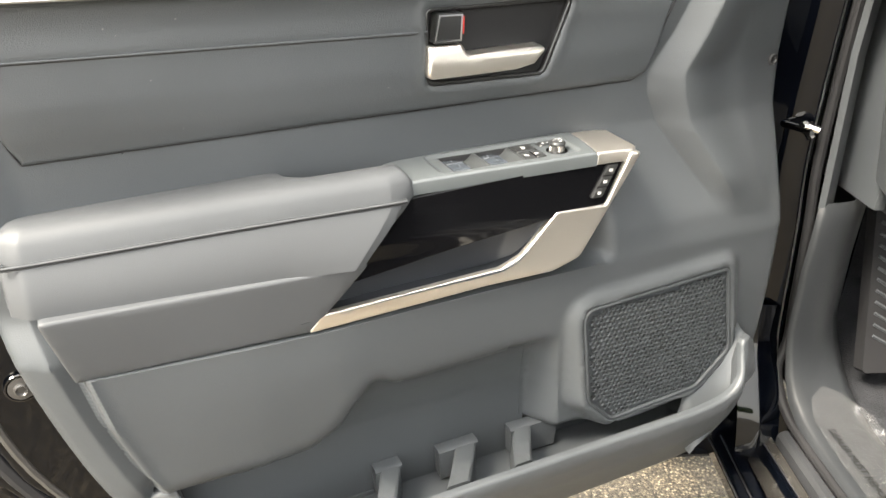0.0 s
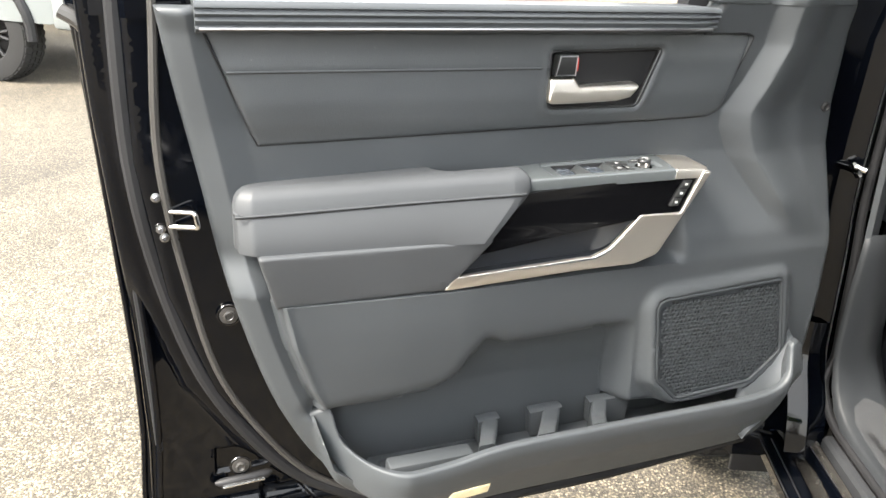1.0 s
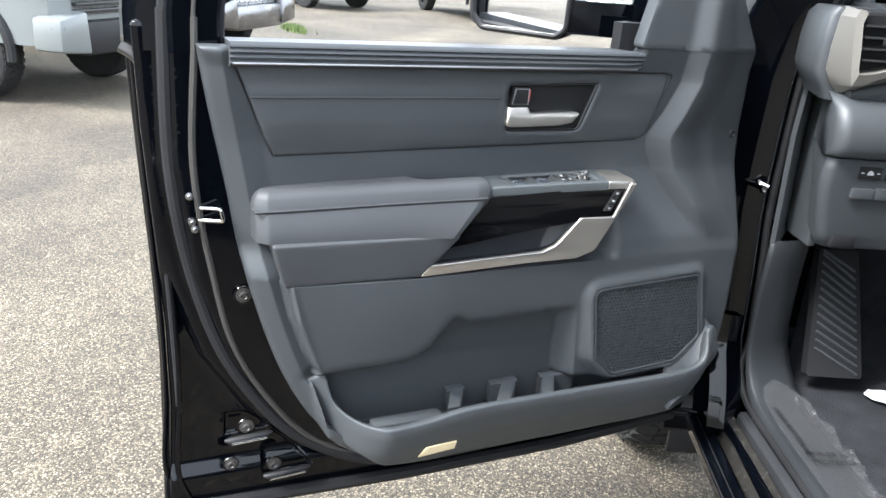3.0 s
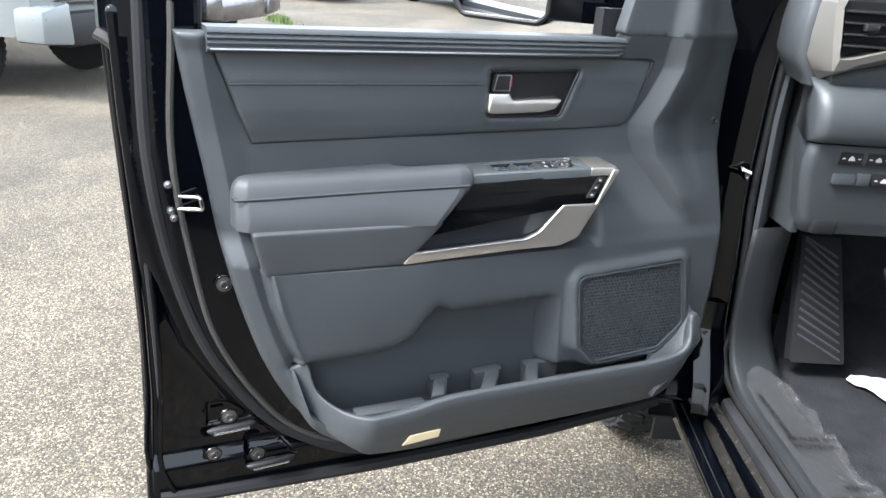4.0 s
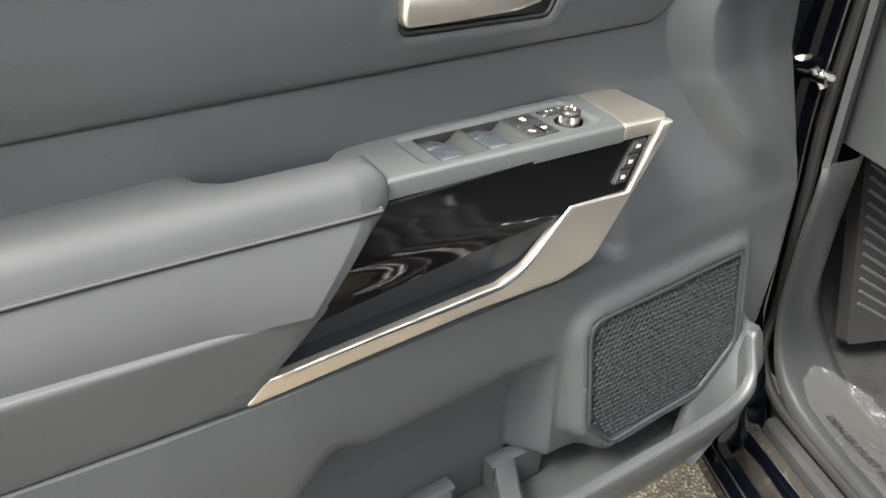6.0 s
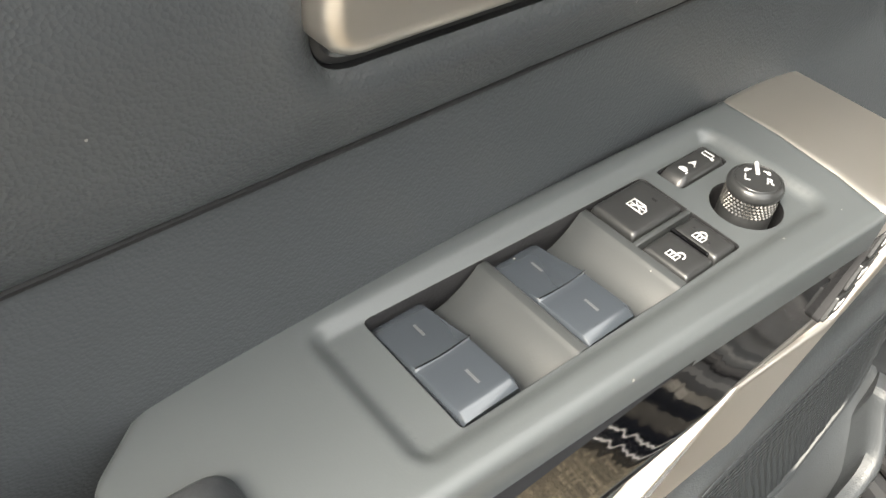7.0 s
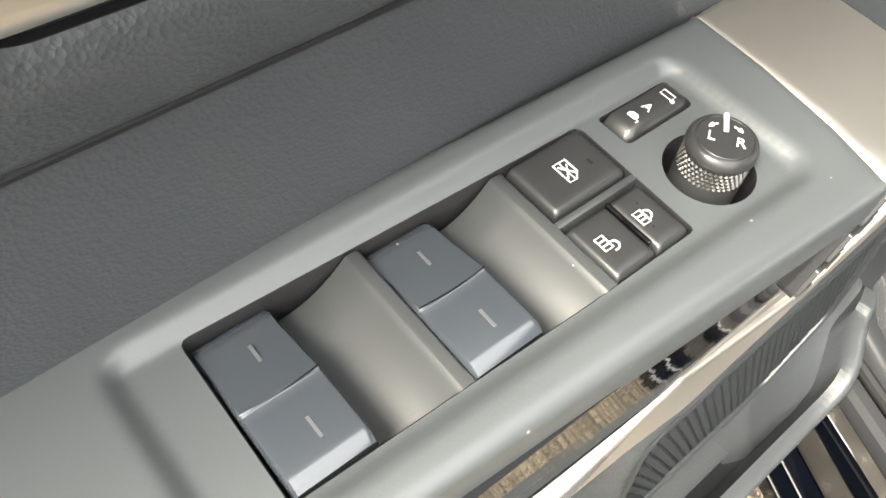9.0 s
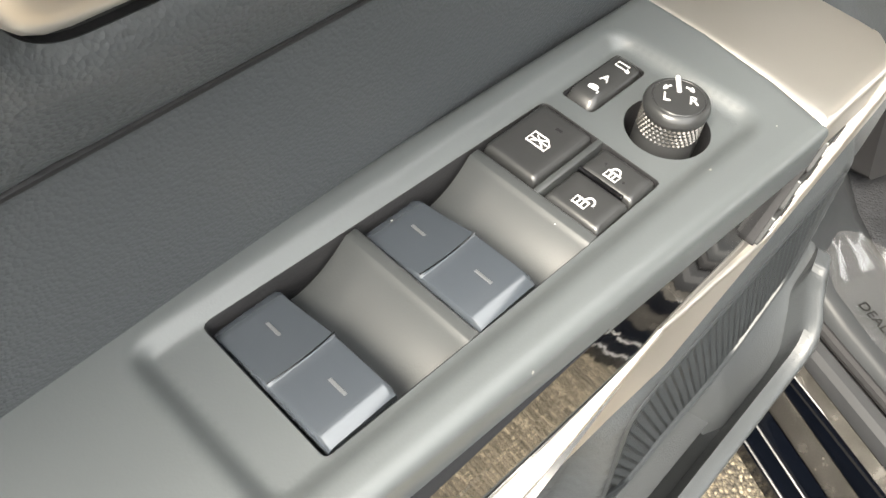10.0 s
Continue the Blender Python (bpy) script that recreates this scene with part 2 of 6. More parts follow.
def relief(poly, height, res=0.008, edge=0.0, drop=0.0, skirt=0.0, holes=(), features=(), place=None, step=None, skirt_map=None, rings=1):
    """A smooth sheet over an outline in a plane: height(P) gives the rise of points P (n, 2). Its rim is rounded over
    'edge' and falls by 'drop', then a skirt runs down. place(a, b, h) gives the 3D point."""
    from mathutils.geometry import delaunay_2d_cdt
    step = step or res
    outer = resample(poly, step)
    loops = [outer] + [resample(h, step) for h in holes]
    pts, edges = [], []
    for lp in loops:
        base = len(pts)
        pts += lp
        edges += [(base + i, base + (i + 1) % len(lp)) for i in range(len(lp))]
    nb = len(pts)
    extra = []
    if edge > 0:
        for f in (0.12, 0.35, 0.65, 1.0):
            extra += [tuple(p) for p in offset(outer, edge * f)]
    for line, w in features:
        fine = np.asarray(resample(line, step, closed=False))
        t = np.gradient(fine, axis=0)
        t /= np.maximum(np.hypot(t[:, 0], t[:, 1]), 1e-9)[:, None]
        nrm = np.stack([-t[:, 1], t[:, 0]], 1)
        for s in (-2.4, -1, 0, 1, 2.4):
            extra += [tuple(p) for p in fine + nrm * w * s]
    L = np.asarray(outer)
    gx = np.arange(L[:, 0].min() + res * 0.5, L[:, 0].max(), res)
    gy = np.arange(L[:, 1].min() + res * 0.5, L[:, 1].max(), res * 0.87)
    G = np.array([(x + (res / 2 if j % 2 else 0), y) for j, y in enumerate(gy) for x in gx]).reshape(-1, 2)
    keep = signed(G, outer) > edge + res * 0.45
    for h in loops[1:]:
        keep &= signed(G, h) < -res * 0.4
    if extra:
        E = np.array(extra)
        ke = signed(E, outer) > edge * 0.08
        for h in loops[1:]:
            ke &= signed(E, h) < -res * 0.15
        E = E[ke]
        # thin out what crowds together
        cell = {}
        for p in E:
            cell.setdefault((round(p[0] / (res * 0.2)), round(p[1] / (res * 0.2))), p)
        E = np.array(list(cell.values())).reshape(-1, 2)
        ed = {}
        for p in E:
            ed.setdefault((int(p[0] // (res * 0.5)), int(p[1] // (res * 0.5))), 1)
        keep &= np.array([(int(g[0] // (res * 0.5)), int(g[1] // (res * 0.5))) not in ed for g in G])
        pts += [tuple(p) for p in E]
    pts += [tuple(p) for p in G[keep]]
    vs, _, fs, ov, _, _ = delaunay_2d_cdt([Vector(p) for p in pts], edges, [], 0, 1e-7)
    V = np.array([(v.x, v.y) for v in vs])
    T = np.array([f for f in fs if len(f) == 3])
    C = V[T].mean(1)
    ok = inside(C, outer)
    for h in loops[1:]:
        ok &= ~inside(C, h)
    T = T[ok]
    H = height(V)
    if edge > 0 and drop:
        d = np.clip(polyline_distance(V, outer) / edge, 0, 1)
        H = H - drop * (1 - np.sqrt(np.clip(1 - (1 - d) ** 2, 0, 1)))
    place = place or (lambda a, b, h: (a, -h, b))
    bm = bmesh.new()
    bv = [bm.verts.new(place(V[i, 0], V[i, 1], H[i])) for i in range(len(V))]
    for f in T:
        try:
            bm.faces.new([bv[i] for i in f])
        except ValueError:
            pass
    if skirt:
        rim = [e for e in bm.edges if len(e.link_faces) == 1]
        index = {bv[i]: i for i in range(len(V))}
        down = {}
        for e in rim:
            for v in e.verts:
                if v not in down:
                    i = index[v]
                    row = [v]
                    for k in range(1, rings + 1):
                        q = place(V[i, 0], V[i, 1], H[i] - skirt * k / rings)
                        if skirt_map:
                            q = skirt_map(V[i, 0], V[i, 1], q, k / rings)
                        row.append(bm.verts.new(q))
                    down[v] = row
        for e in rim:
            a, b = e.verts
            for k in range(rings):
                try:
                    bm.faces.new([down[a][k], down[b][k], down[b][k + 1], down[a][k + 1]])
                except ValueError:
                    pass
    bmesh.ops.delete(bm, geom=[v for v in bm.verts if not v.link_faces], context="VERTS")
    bmesh.ops.recalc_face_normals(bm, faces=bm.faces)
    return bm


def flat_plan(a, b, h):
    return (a, b, h)


def tube(path, r, n=10, closed=False, squash=None, bm=None):
    """A round bar along a path; r is one radius or one for each point."""
    bm = bm or bmesh.new()
    P = [Vector(p) for p in path]
    rings = []
    ref = None
    for i, p in enumerate(P):
        a = P[i - 1] if (i or closed) else p
        b = P[(i + 1) % len(P)] if (i < len(P) - 1 or closed) else p
        t = (b - a).normalized()
        if ref is None:
            ref = t.orthogonal().normalized()
        ref = (ref - t * ref.dot(t)).normalized()
        s = t.cross(ref)
        rad = r[i] if isinstance(r, (list, tuple)) else r
        rings.append([bm.verts.new(p + (ref * math.cos(2 * math.pi * k / n) + s * math.sin(2 * math.pi * k / n)) * rad) for k in range(n)])
    m = len(rings)
    for i in range(m if closed else m - 1):
        A, B = rings[i], rings[(i + 1) % m]
        for k in range(n):
            bm.faces.new([A[k], A[(k + 1) % n], B[(k + 1) % n], B[k]])
    if not closed:
        bm.faces.new(rings[0][::-1])
        bm.faces.new(rings[-1])
    bmesh.ops.recalc_face_normals(bm, faces=bm.faces)
    return bm


def loft(sections, closed_ring=True, caps=True, bm=None):
    bm = bm or bmesh.new()
    R = [[bm.verts.new(p) for p in s] for s in sections]
    n = len(R[0])
    for A, B in zip(R, R[1:]):
        for k in range(n if closed_ring else n - 1):
            bm.faces.new([A[k], A[(k + 1) % n], B[(k + 1) % n], B[k]])
    if caps and closed_ring:
        bm.faces.new(R[0][::-1])
        bm.faces.new(R[-1])
    bmesh.ops.recalc_face_normals(bm, faces=bm.faces)
    return bm


def block(poly, lo, hi, bevel=0.0, place=None, segs=2, bm=None):
    """A solid between two levels over an outline, with bevelled edges; default: outline in x and z, levels in y."""
    place = place or (lambda a, b, h: (a, h, b))
    own = bmesh.new()
    A = [own.verts.new(place(a, b, lo)) for a, b in poly]
    B = [own.verts.new(place(a, b, hi)) for a, b in poly]
    n = len(poly)
    own.faces.new(A)
    own.faces.new(B[::-1])
    for k in range(n):
        own.faces.new([A[k], B[k], B[(k + 1) % n], A[(k + 1) % n]])
    bmesh.ops.recalc_face_normals(own, faces=own.faces)
    if bevel:
        bmesh.ops.bevel(own, geom=list(own.edges), offset=bevel, segments=segs, affect="EDGES", profile=0.5, clamp_overlap=True)
    if bm is None:
        return own
    me = bpy.data.meshes.new("tmp")
    own.to_mesh(me)
    own.free()
    bm.from_mesh(me)
    bpy.data.meshes.remove(me)
    return bm


def box(lo, hi, bevel=0.0, segs=2, bm=None):
    return block([(lo[0], lo[1]), (hi[0], lo[1]), (hi[0], hi[1]), (lo[0], hi[1])], lo[2], hi[2], bevel, flat_plan, segs, bm)


def lathe(profile, n=24, place=None, bm=None):
    """A turned body; profile rows are radius and height."""
    bm = bm or bmesh.new()
    place = place or (lambda x, y, z: (x, y, z))
    R = [[bm.verts.new(place(r * math.cos(2 * math.pi * k / n), r * math.sin(2 * math.pi * k / n), h)) for k in range(n)] for r, h in profile]
    for A, B in zip(R, R[1:]):
        for k in range(n):
            bm.faces.new([A[k], A[(k + 1) % n], B[(k + 1) % n], B[k]])
    bm.faces.new(R[0][::-1])
    bm.faces.new(R[-1])
    bmesh.ops.recalc_face_normals(bm, faces=bm.faces)
    return bm


def smooth_path(pts, n=6, closed=False):
    """A soft curve through points."""
    P = [Vector(p) for p in pts]
    out = []
    m = len(P)
    for i in range(m if closed else m - 1):
        p0 = P[i - 1] if (i or closed) else P[0]
        p1, p2 = P[i], P[(i + 1) % m]
        p3 = P[(i + 2) % m] if (i + 2 < m or closed) else P[-1]
        for k in range(n):
            t = k / n
            out.append(0.5 * ((2 * p1) + (p2 - p0) * t + (2 * p0 - 5 * p1 + 4 * p2 - p3) * t * t + (3 * p1 - p0 - 3 * p2 + p3) * t ** 3))
    if not closed:
        out.append(P[-1])
    return [tuple(p) for p in out]


def rounded3(pts, r, n=5):
    """An open path with rounded corners."""
    L = [Vector(p) for p in pts]
    out = [tuple(L[0])]
    for p0, p, p1 in zip(L, L[1:], L[2:]):
        s, e = p + (p0 - p).normalized() * r, p + (p1 - p).normalized() * r
        out += [tuple((1 - t) ** 2 * s + 2 * t * (1 - t) * p + t * t * e) for t in np.linspace(0, 1, n + 1)]
    return out + [tuple(L[-1])]


def words(name, text, size, m, material, parent=None, thick=0.0002):
    cu = bpy.data.curves.new(name, "FONT")
    cu.body, cu.size, cu.extrude = text, size, thick
    cu.align_x, cu.align_y = "CENTER", "CENTER"
    tmp = bpy.data.objects.new(name, cu)
    me = bpy.data.meshes.new_from_object(tmp)
    bpy.data.objects.remove(tmp)
    ob = new(name, me)
    me.materials.clear()
    me.materials.append(material)
    ob.matrix_world = m
    ob.parent = parent
    return ob


# ---- ground ----
def aggregate(name):
    m = bpy.data.materials.new(name)
    m.use_nodes = True
    nt = m.node_tree
    n, l = nt.nodes, nt.links
    b = n["Principled BSDF"]
    co = n.new("ShaderNodeTexCoord")
    v = n.new("ShaderNodeTexVoronoi")
    v.inputs["Scale"].default_value = 165
    l.new(co.outputs["Object"], v.inputs["Vector"])
    sep = n.new("ShaderNodeSeparateColor")
    l.new(v.outputs["Color"], sep.inputs[0])
    cr = n.new("ShaderNodeValToRGB")
    e = cr.color_ramp.elements
    e[0].position, e[0].color = 0.0, (0.050, 0.040, 0.028, 1)
    e[1].position, e[1].color = 1.0, (0.46, 0.39, 0.275, 1)
    for pos, c in ((0.25, (0.099, 0.082, 0.057, 1)), (0.55, (0.139, 0.115, 0.080, 1)), (0.8, (0.222, 0.182, 0.126, 1))):
        x = e.new(pos)
        x.color = c
    l.new(sep.outputs[0], cr.inputs[0])
    gap = n.new("ShaderNodeMapRange")
    gap.inputs[1].default_value, gap.inputs[2].default_value = 0.25, 0.75
    gap.inputs[3].default_value, gap.inputs[4].default_value = 1.0, 0.35
    l.new(v.outputs["Distance"], gap.inputs[0])
    big = n.new("ShaderNodeTexNoise")
    big.inputs["Scale"].default_value = 0.55
    big.inputs["Detail"].default_value = 6
    l.new(co.outputs["Object"], big.inputs["Vector"])
    br = n.new("ShaderNodeMapRange")
    br.inputs[1].default_value, br.inputs[2].default_value = 0.35, 0.68
    br.inputs[3].default_value, br.inputs[4].default_value = 0.50, 1.02
    l.new(big.outputs[0], br.inputs[0])
    mid = n.new("ShaderNodeTexNoise")
    mid.inputs["Scale"].default_value = 9
    mid.inputs["Detail"].default_value = 4
    l.new(co.outputs["Object"], mid.inputs["Vector"])
    mr = n.new("ShaderNodeMapRange")
    mr.inputs[1].default_value, mr.inputs[2].default_value = 0.3, 0.7
    mr.inputs[3].default_value, mr.inputs[4].default_value = 0.86, 1.12
    l.new(mid.outputs[0], mr.inputs[0])
    m1 = n.new("ShaderNodeMath")
    m1.operation = "MULTIPLY"
    l.new(gap.outputs[0], m1.inputs[0])
    l.new(br.outputs[0], m1.inputs[1])
    m2 = n.new("ShaderNodeMath")
    m2.operation = "MULTIPLY"
    l.new(m1.outputs[0], m2.inputs[0])
    l.new(mr.outputs[0], m2.inputs[1])
    sc = n.new("ShaderNodeVectorMath")
    sc.operation = "SCALE"
    l.new(cr.outputs[0], sc.inputs[0])
    # darker driving lane with wheel streaks across the lot
    xyz = n.new("ShaderNodeSeparateXYZ")
    l.new(co.outputs["Object"], xyz.inputs[0])
    lane = n.new("ShaderNodeMath")
    lane.operation = "MULTIPLY_ADD"
    lane.inputs[1].default_value = -1.2
    l.new(xyz.outputs[0], lane.inputs[0])
    l.new(xyz.outputs[1], lane.inputs[2])
    wob = n.new("ShaderNodeTexNoise")
    wob.inputs["Scale"].default_value, wob.inputs["Detail"].default_value = 1.6, 5
    l.new(co.outputs["Object"], wob.inputs["Vector"])
    wav = n.new("ShaderNodeMath")
    wav.operation = "MULTIPLY_ADD"
    wav.inputs[1].default_value = 1.6
    l.new(wob.outputs[0], wav.inputs[0])
    l.new(lane.outputs[0], wav.inputs[2])
    span = n.new("ShaderNodeMapRange")
    span.inputs[1].default_value, span.inputs[2].default_value = 0.8, 20.8
    l.new(wav.outputs[0], span.inputs[0])
    band = n.new("ShaderNodeValToRGB")
    be = band.color_ramp.elements
    be[0].position, be[0].color = 0.0, (1, 1, 1, 1)
    be[1].position, be[1].color = 1.0, (0.8, 0.8, 0.8, 1)
    for pos, c in ((0.195, 1.0), (0.21, 0.84), (0.225, 1.0), (0.258, 0.98), (0.274, 0.58), (0.285, 0.66), (0.325, 0.70), (0.35, 0.92), (0.38, 0.92), (0.41, 0.72), (0.55, 0.78)):
        be.new(pos).color = (c, c, c, 1)
    l.new(span.outputs[0], band.inputs[0])
    m3 = n.new("ShaderNodeMath")
    m3.operation = "MULTIPLY"
    l.new(m2.outputs[0], m3.inputs[0])
    l.new(band.outputs[0], m3.inputs[1])
    l.new(m3.outputs[0], sc.inputs["Scale"])
    l.new(sc.outputs[0], b.inputs["Base Color"])
    b.inputs["Roughness"].default_value = 0.9
    bp = n.new("ShaderNodeBump")
    bp.invert = True
    bp.inputs["Strength"].default_value = 0.8
    bp.inputs["Distance"].default_value = 0.004
    l.new(v.outputs["Distance"], bp.inputs["Height"])
    l.new(bp.outputs[0], b.inputs["Normal"])
    return m


AGG = aggregate("weathered_asphalt")
bm = bmesh.new()
bmesh.ops.create_grid(bm, x_segments=40, y_segments=40, size=2500)
tagged(part("ground", bm, AGG, smooth=0), "weathered asphalt lot with pale exposed gravel", "ground", kind="structure")


def world_of(o):
    m = o.matrix_basis.copy()
    return world_of(o.parent) @ o.matrix_parent_inverse @ m if o.parent else m


def P(name, bm, material, parent, label="", smooth=35):
    """A part given in world places, under a thing or a part of it."""
    ob = part(name, bm, material, None, label, smooth)
    ob.parent = parent
    ob.matrix_parent_inverse = world_of(parent).inverted()
    return ob


# =====================================================================
# the open front door: x along it towards the hinge, y out of the cabin, z up
# =====================================================================
door = thing("front_door", "open black pickup truck front door with charcoal trim", "vehicle door")
door.location = (0.66, 0.06, 0.5)

TRIM_EDGE = smooth_path([(-0.517, 1.410), (-0.502, 1.314), (-0.478, 1.182), (-0.452, 1.037), (-0.413, 0.889), (-0.370, 0.776), (-0.305, 0.672), (-0.215, 0.612), (-0.10, 0.597)], 4)
TRIM_EDGE += [(0.19, 0.603), (0.50, 0.615), (0.58, 0.64), (0.632, 0.70), (0.640, 0.80), (0.637, 0.99), (0.640, 1.072), (0.637, 1.238), (0.613, 1.423), (0.603, 1.446), (0.335, 1.446), (0.325, 1.4165)]
INSERT = rounded([(-0.462, 1.382), (-0.396, 1.2219), (0.352, 1.2380), (0.374, 1.2494), (0.411, 1.374), (0.395, 1.379), (0.285, 1.379)][::-1], [0.004, 0.004, 0.008, 0.015, 0.012, 0.03, 0.004][::-1])
HANDLE_BED = rounded([(0.041, 1.352), (0.243, 1.356), (0.207, 1.2610), (0.0435, 1.2612)], [0.01, 0.008, 0.014, 0.014], 12)
POCKET = rounded([(-0.335, 0.805), (-0.305, 0.700), (-0.255, 0.665), (0.15, 0.665), (0.212, 0.665), (0.200, 0.80), (0.186, 0.891), (-0.02, 0.889), (-0.05, 0.902), (-0.096, 0.842), (-0.135, 0.818), (-0.2, 0.811)], [0.01, 0.015, 0.01, 0, 0.01, 0.03, 0.03, 0.02, 0.01, 0.02, 0.03, 0])
SPEAKER = rounded([(0.262, 0.934), (0.527, 0.948), (0.553, 0.800), (0.490, 0.746), (0.325, 0.735), (0.280, 0.780)], [0.02, 0.012, 0.02, 0.02, 0.02, 0.02])
RIM_CORNERS = [(-0.345, 0.84), (-0.308, 0.806), (-0.298, 0.772), (-0.287, 0.744), (-0.250, 0.721), (-0.185, 0.718), (-0.12, 0.724), (-0.03, 0.738), (0.15, 0.741), (0.40, 0.742), (0.470, 0.745), (0.512, 0.754), (0.538, 0.774), (0.550, 0.805), (0.556, 0.824), (0.576, 0.828), (0.70, 0.826)]
RIM = smooth_path(RIM_CORNERS, 6)
RIDGE_IN = [(0.425, 1.50), (0.431, 1.417), (0.434, 1.361), (0.410, 1.30), (0.379, 1.247), (0.381, 1.22), (0.404, 1.172), (0.489, 1.066), (0.56, 0.99)]
RIDGE_OUT = [(0.463, 1.42), (0.467, 1.361), (0.448, 1.30), (0.424, 1.250), (0.428, 1.22), (0.445, 1.180), (0.522, 1.060)]
BOLSTER_SIDE = [(-0.388, 1.0), (-0.373, 0.93), (-0.347, 0.855), (-0.328, 0.815)]
CREASE = [tuple(p) for p in offset(TRIM_EDGE, 0.035)[1:33]]


def ridge_side(Q):
    """Distance to the right of the sweeping ridge."""
    z = Q[:, 1]
    rz = np.array([p[1] for p in RIDGE_IN])[::-1]
    rx = np.array([p[0] for p in RIDGE_IN])[::-1]
    return Q[:, 0] - np.interp(z, rz, rx)


def liner_height(Q):
    """The back of the map pocket."""
    return np.interp(Q[:, 1], [0.66, 0.80, 0.86, 0.905], [-0.016, -0.006, 0.012, 0.034])


def trim_height(Q):
    """How far the door trim stands out into the cabin (h = -y)."""
    x, z = Q[:, 0], Q[:, 1]
    right = np.interp(z, [0.6, 0.74, 0.90, 1.0, 1.04, 1.10, 1.18, 1.25, 1.38, 1.43], [0.04, 0.040, 0.046, 0.044, 0.036, 0.012, -0.014, -0.019, -0.002, 0.012])
    low = np.interp(x, [-0.39, -0.2, -0.1, 0.0, 0.15, 0.3], [0.049, 0.058, 0.058, 0.052, 0.046, 0.044])
    left = np.interp(z, [0.6, 0.74, 0.82, 0.90, 0.95, 1.0, 1.005, 1.01, 1.15, 1.2, 1.25, 1.38, 1.43], [-0.01, -0.01, -0.008, -0.002, 0.0, 0.0, 0.0, -0.021, -0.0230, -0.0208, -0.0196, -0.006, 0.012])
    left = left + low * (z < 1.0075)
    k = sstep(x, 0.20, 0.36)
    k = np.where(z < 1.15, sstep(x, 0.26, 0.32), k)
    h = left * (1 - k) + right * k
    # the left border lies back towards the shell, the bolster stands out beside it
    xl = np.interp(z, [0.6, 0.80, 0.815, 0.855, 0.93, 1.0], [-0.30, -0.335, -0.328, -0.347, -0.373, -0.388])
    k = (1 - sstep(x - xl, -0.002, 0.0135)) * (1 - sstep(z, 1.0, 1.07))
    h = h * (1 - k) + 0.006 * k - 0.004 * (1 - sstep(x, -0.47, -0.40))
    d = polyline_distance(Q, TRIM_EDGE[:34], closed=False)
    h = h + 0.013 * np.clip(d / 0.033, 0, 1) * np.clip((0.075 - d) / 0.040, 0, 1) * (x < 0)
    # sweeping ridge beside the hinge
    s = ridge_side(Q)
    fade = sstep(z, 0.97, 1.09)
    w = np.interp(z, [1.0, 1.06, 1.18, 1.22, 1.25, 1.30, 1.361, 1.42], [0.02, 0.031, 0.041, 0.046, 0.044, 0.037, 0.033, 0.033])
    fade = sstep(z, 1.02, 1.11)
    h = h + fade * 0.027 * np.clip(s / w, 0, 1) - fade * 0.020 * sstep(s, w, w + 0.10)
    # the hinge edge turns away
    xe = np.interp(z, [0.98, 1.073, 1.2, 1.42], [0.60, 0.585, 0.555, 0.522])
    h = h - 0.013 * np.clip((x - xe) / 0.08, 0, 1) * sstep(z, 1.0, 1.07)
    # bed of the soft insert
    d = signed(Q, INSERT)
    h = h - 0.011 * sstep(d, 0.0008, 0.0032)
    h = h - 0.035 * sstep(signed(Q, HANDLE_BED), -0.010, -0.002)
    # speaker stand and the ramp beside it
    d = signed(Q, SPEAKER)
    stand = np.interp(z, [0.73, 0.95], [0.068, 0.055])
    h = h + (stand - h) * sstep(d, -0.030, -0.010)
    h = h - 0.006 * sstep(d, -0.004, 0.0)
    # smooth ramp from the speaker stand down to the back of the map pocket
    xr = np.interp(z, [0.66, 0.80, 0.90], [0.214, 0.202, 0.190])
    k = (1 - np.clip((x - xr - 0.006) / 0.034, 0, 1)) * (1 - sstep(z, 0.880, 0.906)) * (x > 0.15)
    h = h * (1 - k) + (liner_height(Q) + 0.0008) * k
    # the bolster rolls over into the map pocket
    d = -signed(Q, POCKET)
    roll = np.clip(1 - d / 0.030, 0, 1) * sstep(z, 0.765, 0.80) * (1 - sstep(x, 0.15, 0.18))
    h = h - (0.018 - 0.010 * sstep(x, -0.08, 0.0)) * (1 - np.sqrt(np.clip(1 - roll ** 2, 0, 1)))
    # set back behind the lower wall of the pocket
    return h - 0.06 * (1 - sstep(z, 0.685, 0.730)) * sstep(x, -0.33, -0.27) * sstep(polyline_distance(Q, TRIM_EDGE), 0.028, 0.045)


bm = relief(TRIM_EDGE, trim_height, res=0.0085, edge=0.012, drop=0.012, skirt=0.026, holes=[POCKET],
            features=[([(p[0] + d, p[1]) for p in BOLSTER_SIDE], 0.004) for d in (-0.003, 0.006, 0.0145)] + [([(0.220 + d, 0.67), (0.208 + d, 0.80), (0.198 + d, 0.885)], 0.004) for d in (0.0, 0.034)] + [(INSERT + INSERT[:1], 0.0025), (SPEAKER + SPEAKER[:1], 0.002), (RIDGE_IN[1:-1], 0.002), (RIDGE_OUT, 0.002), (CREASE, 0.0015)], step=0.006)
trim = P("trim_panel", bm, TRIM, door, "charcoal grained plastic door trim with map pocket", smooth=50)

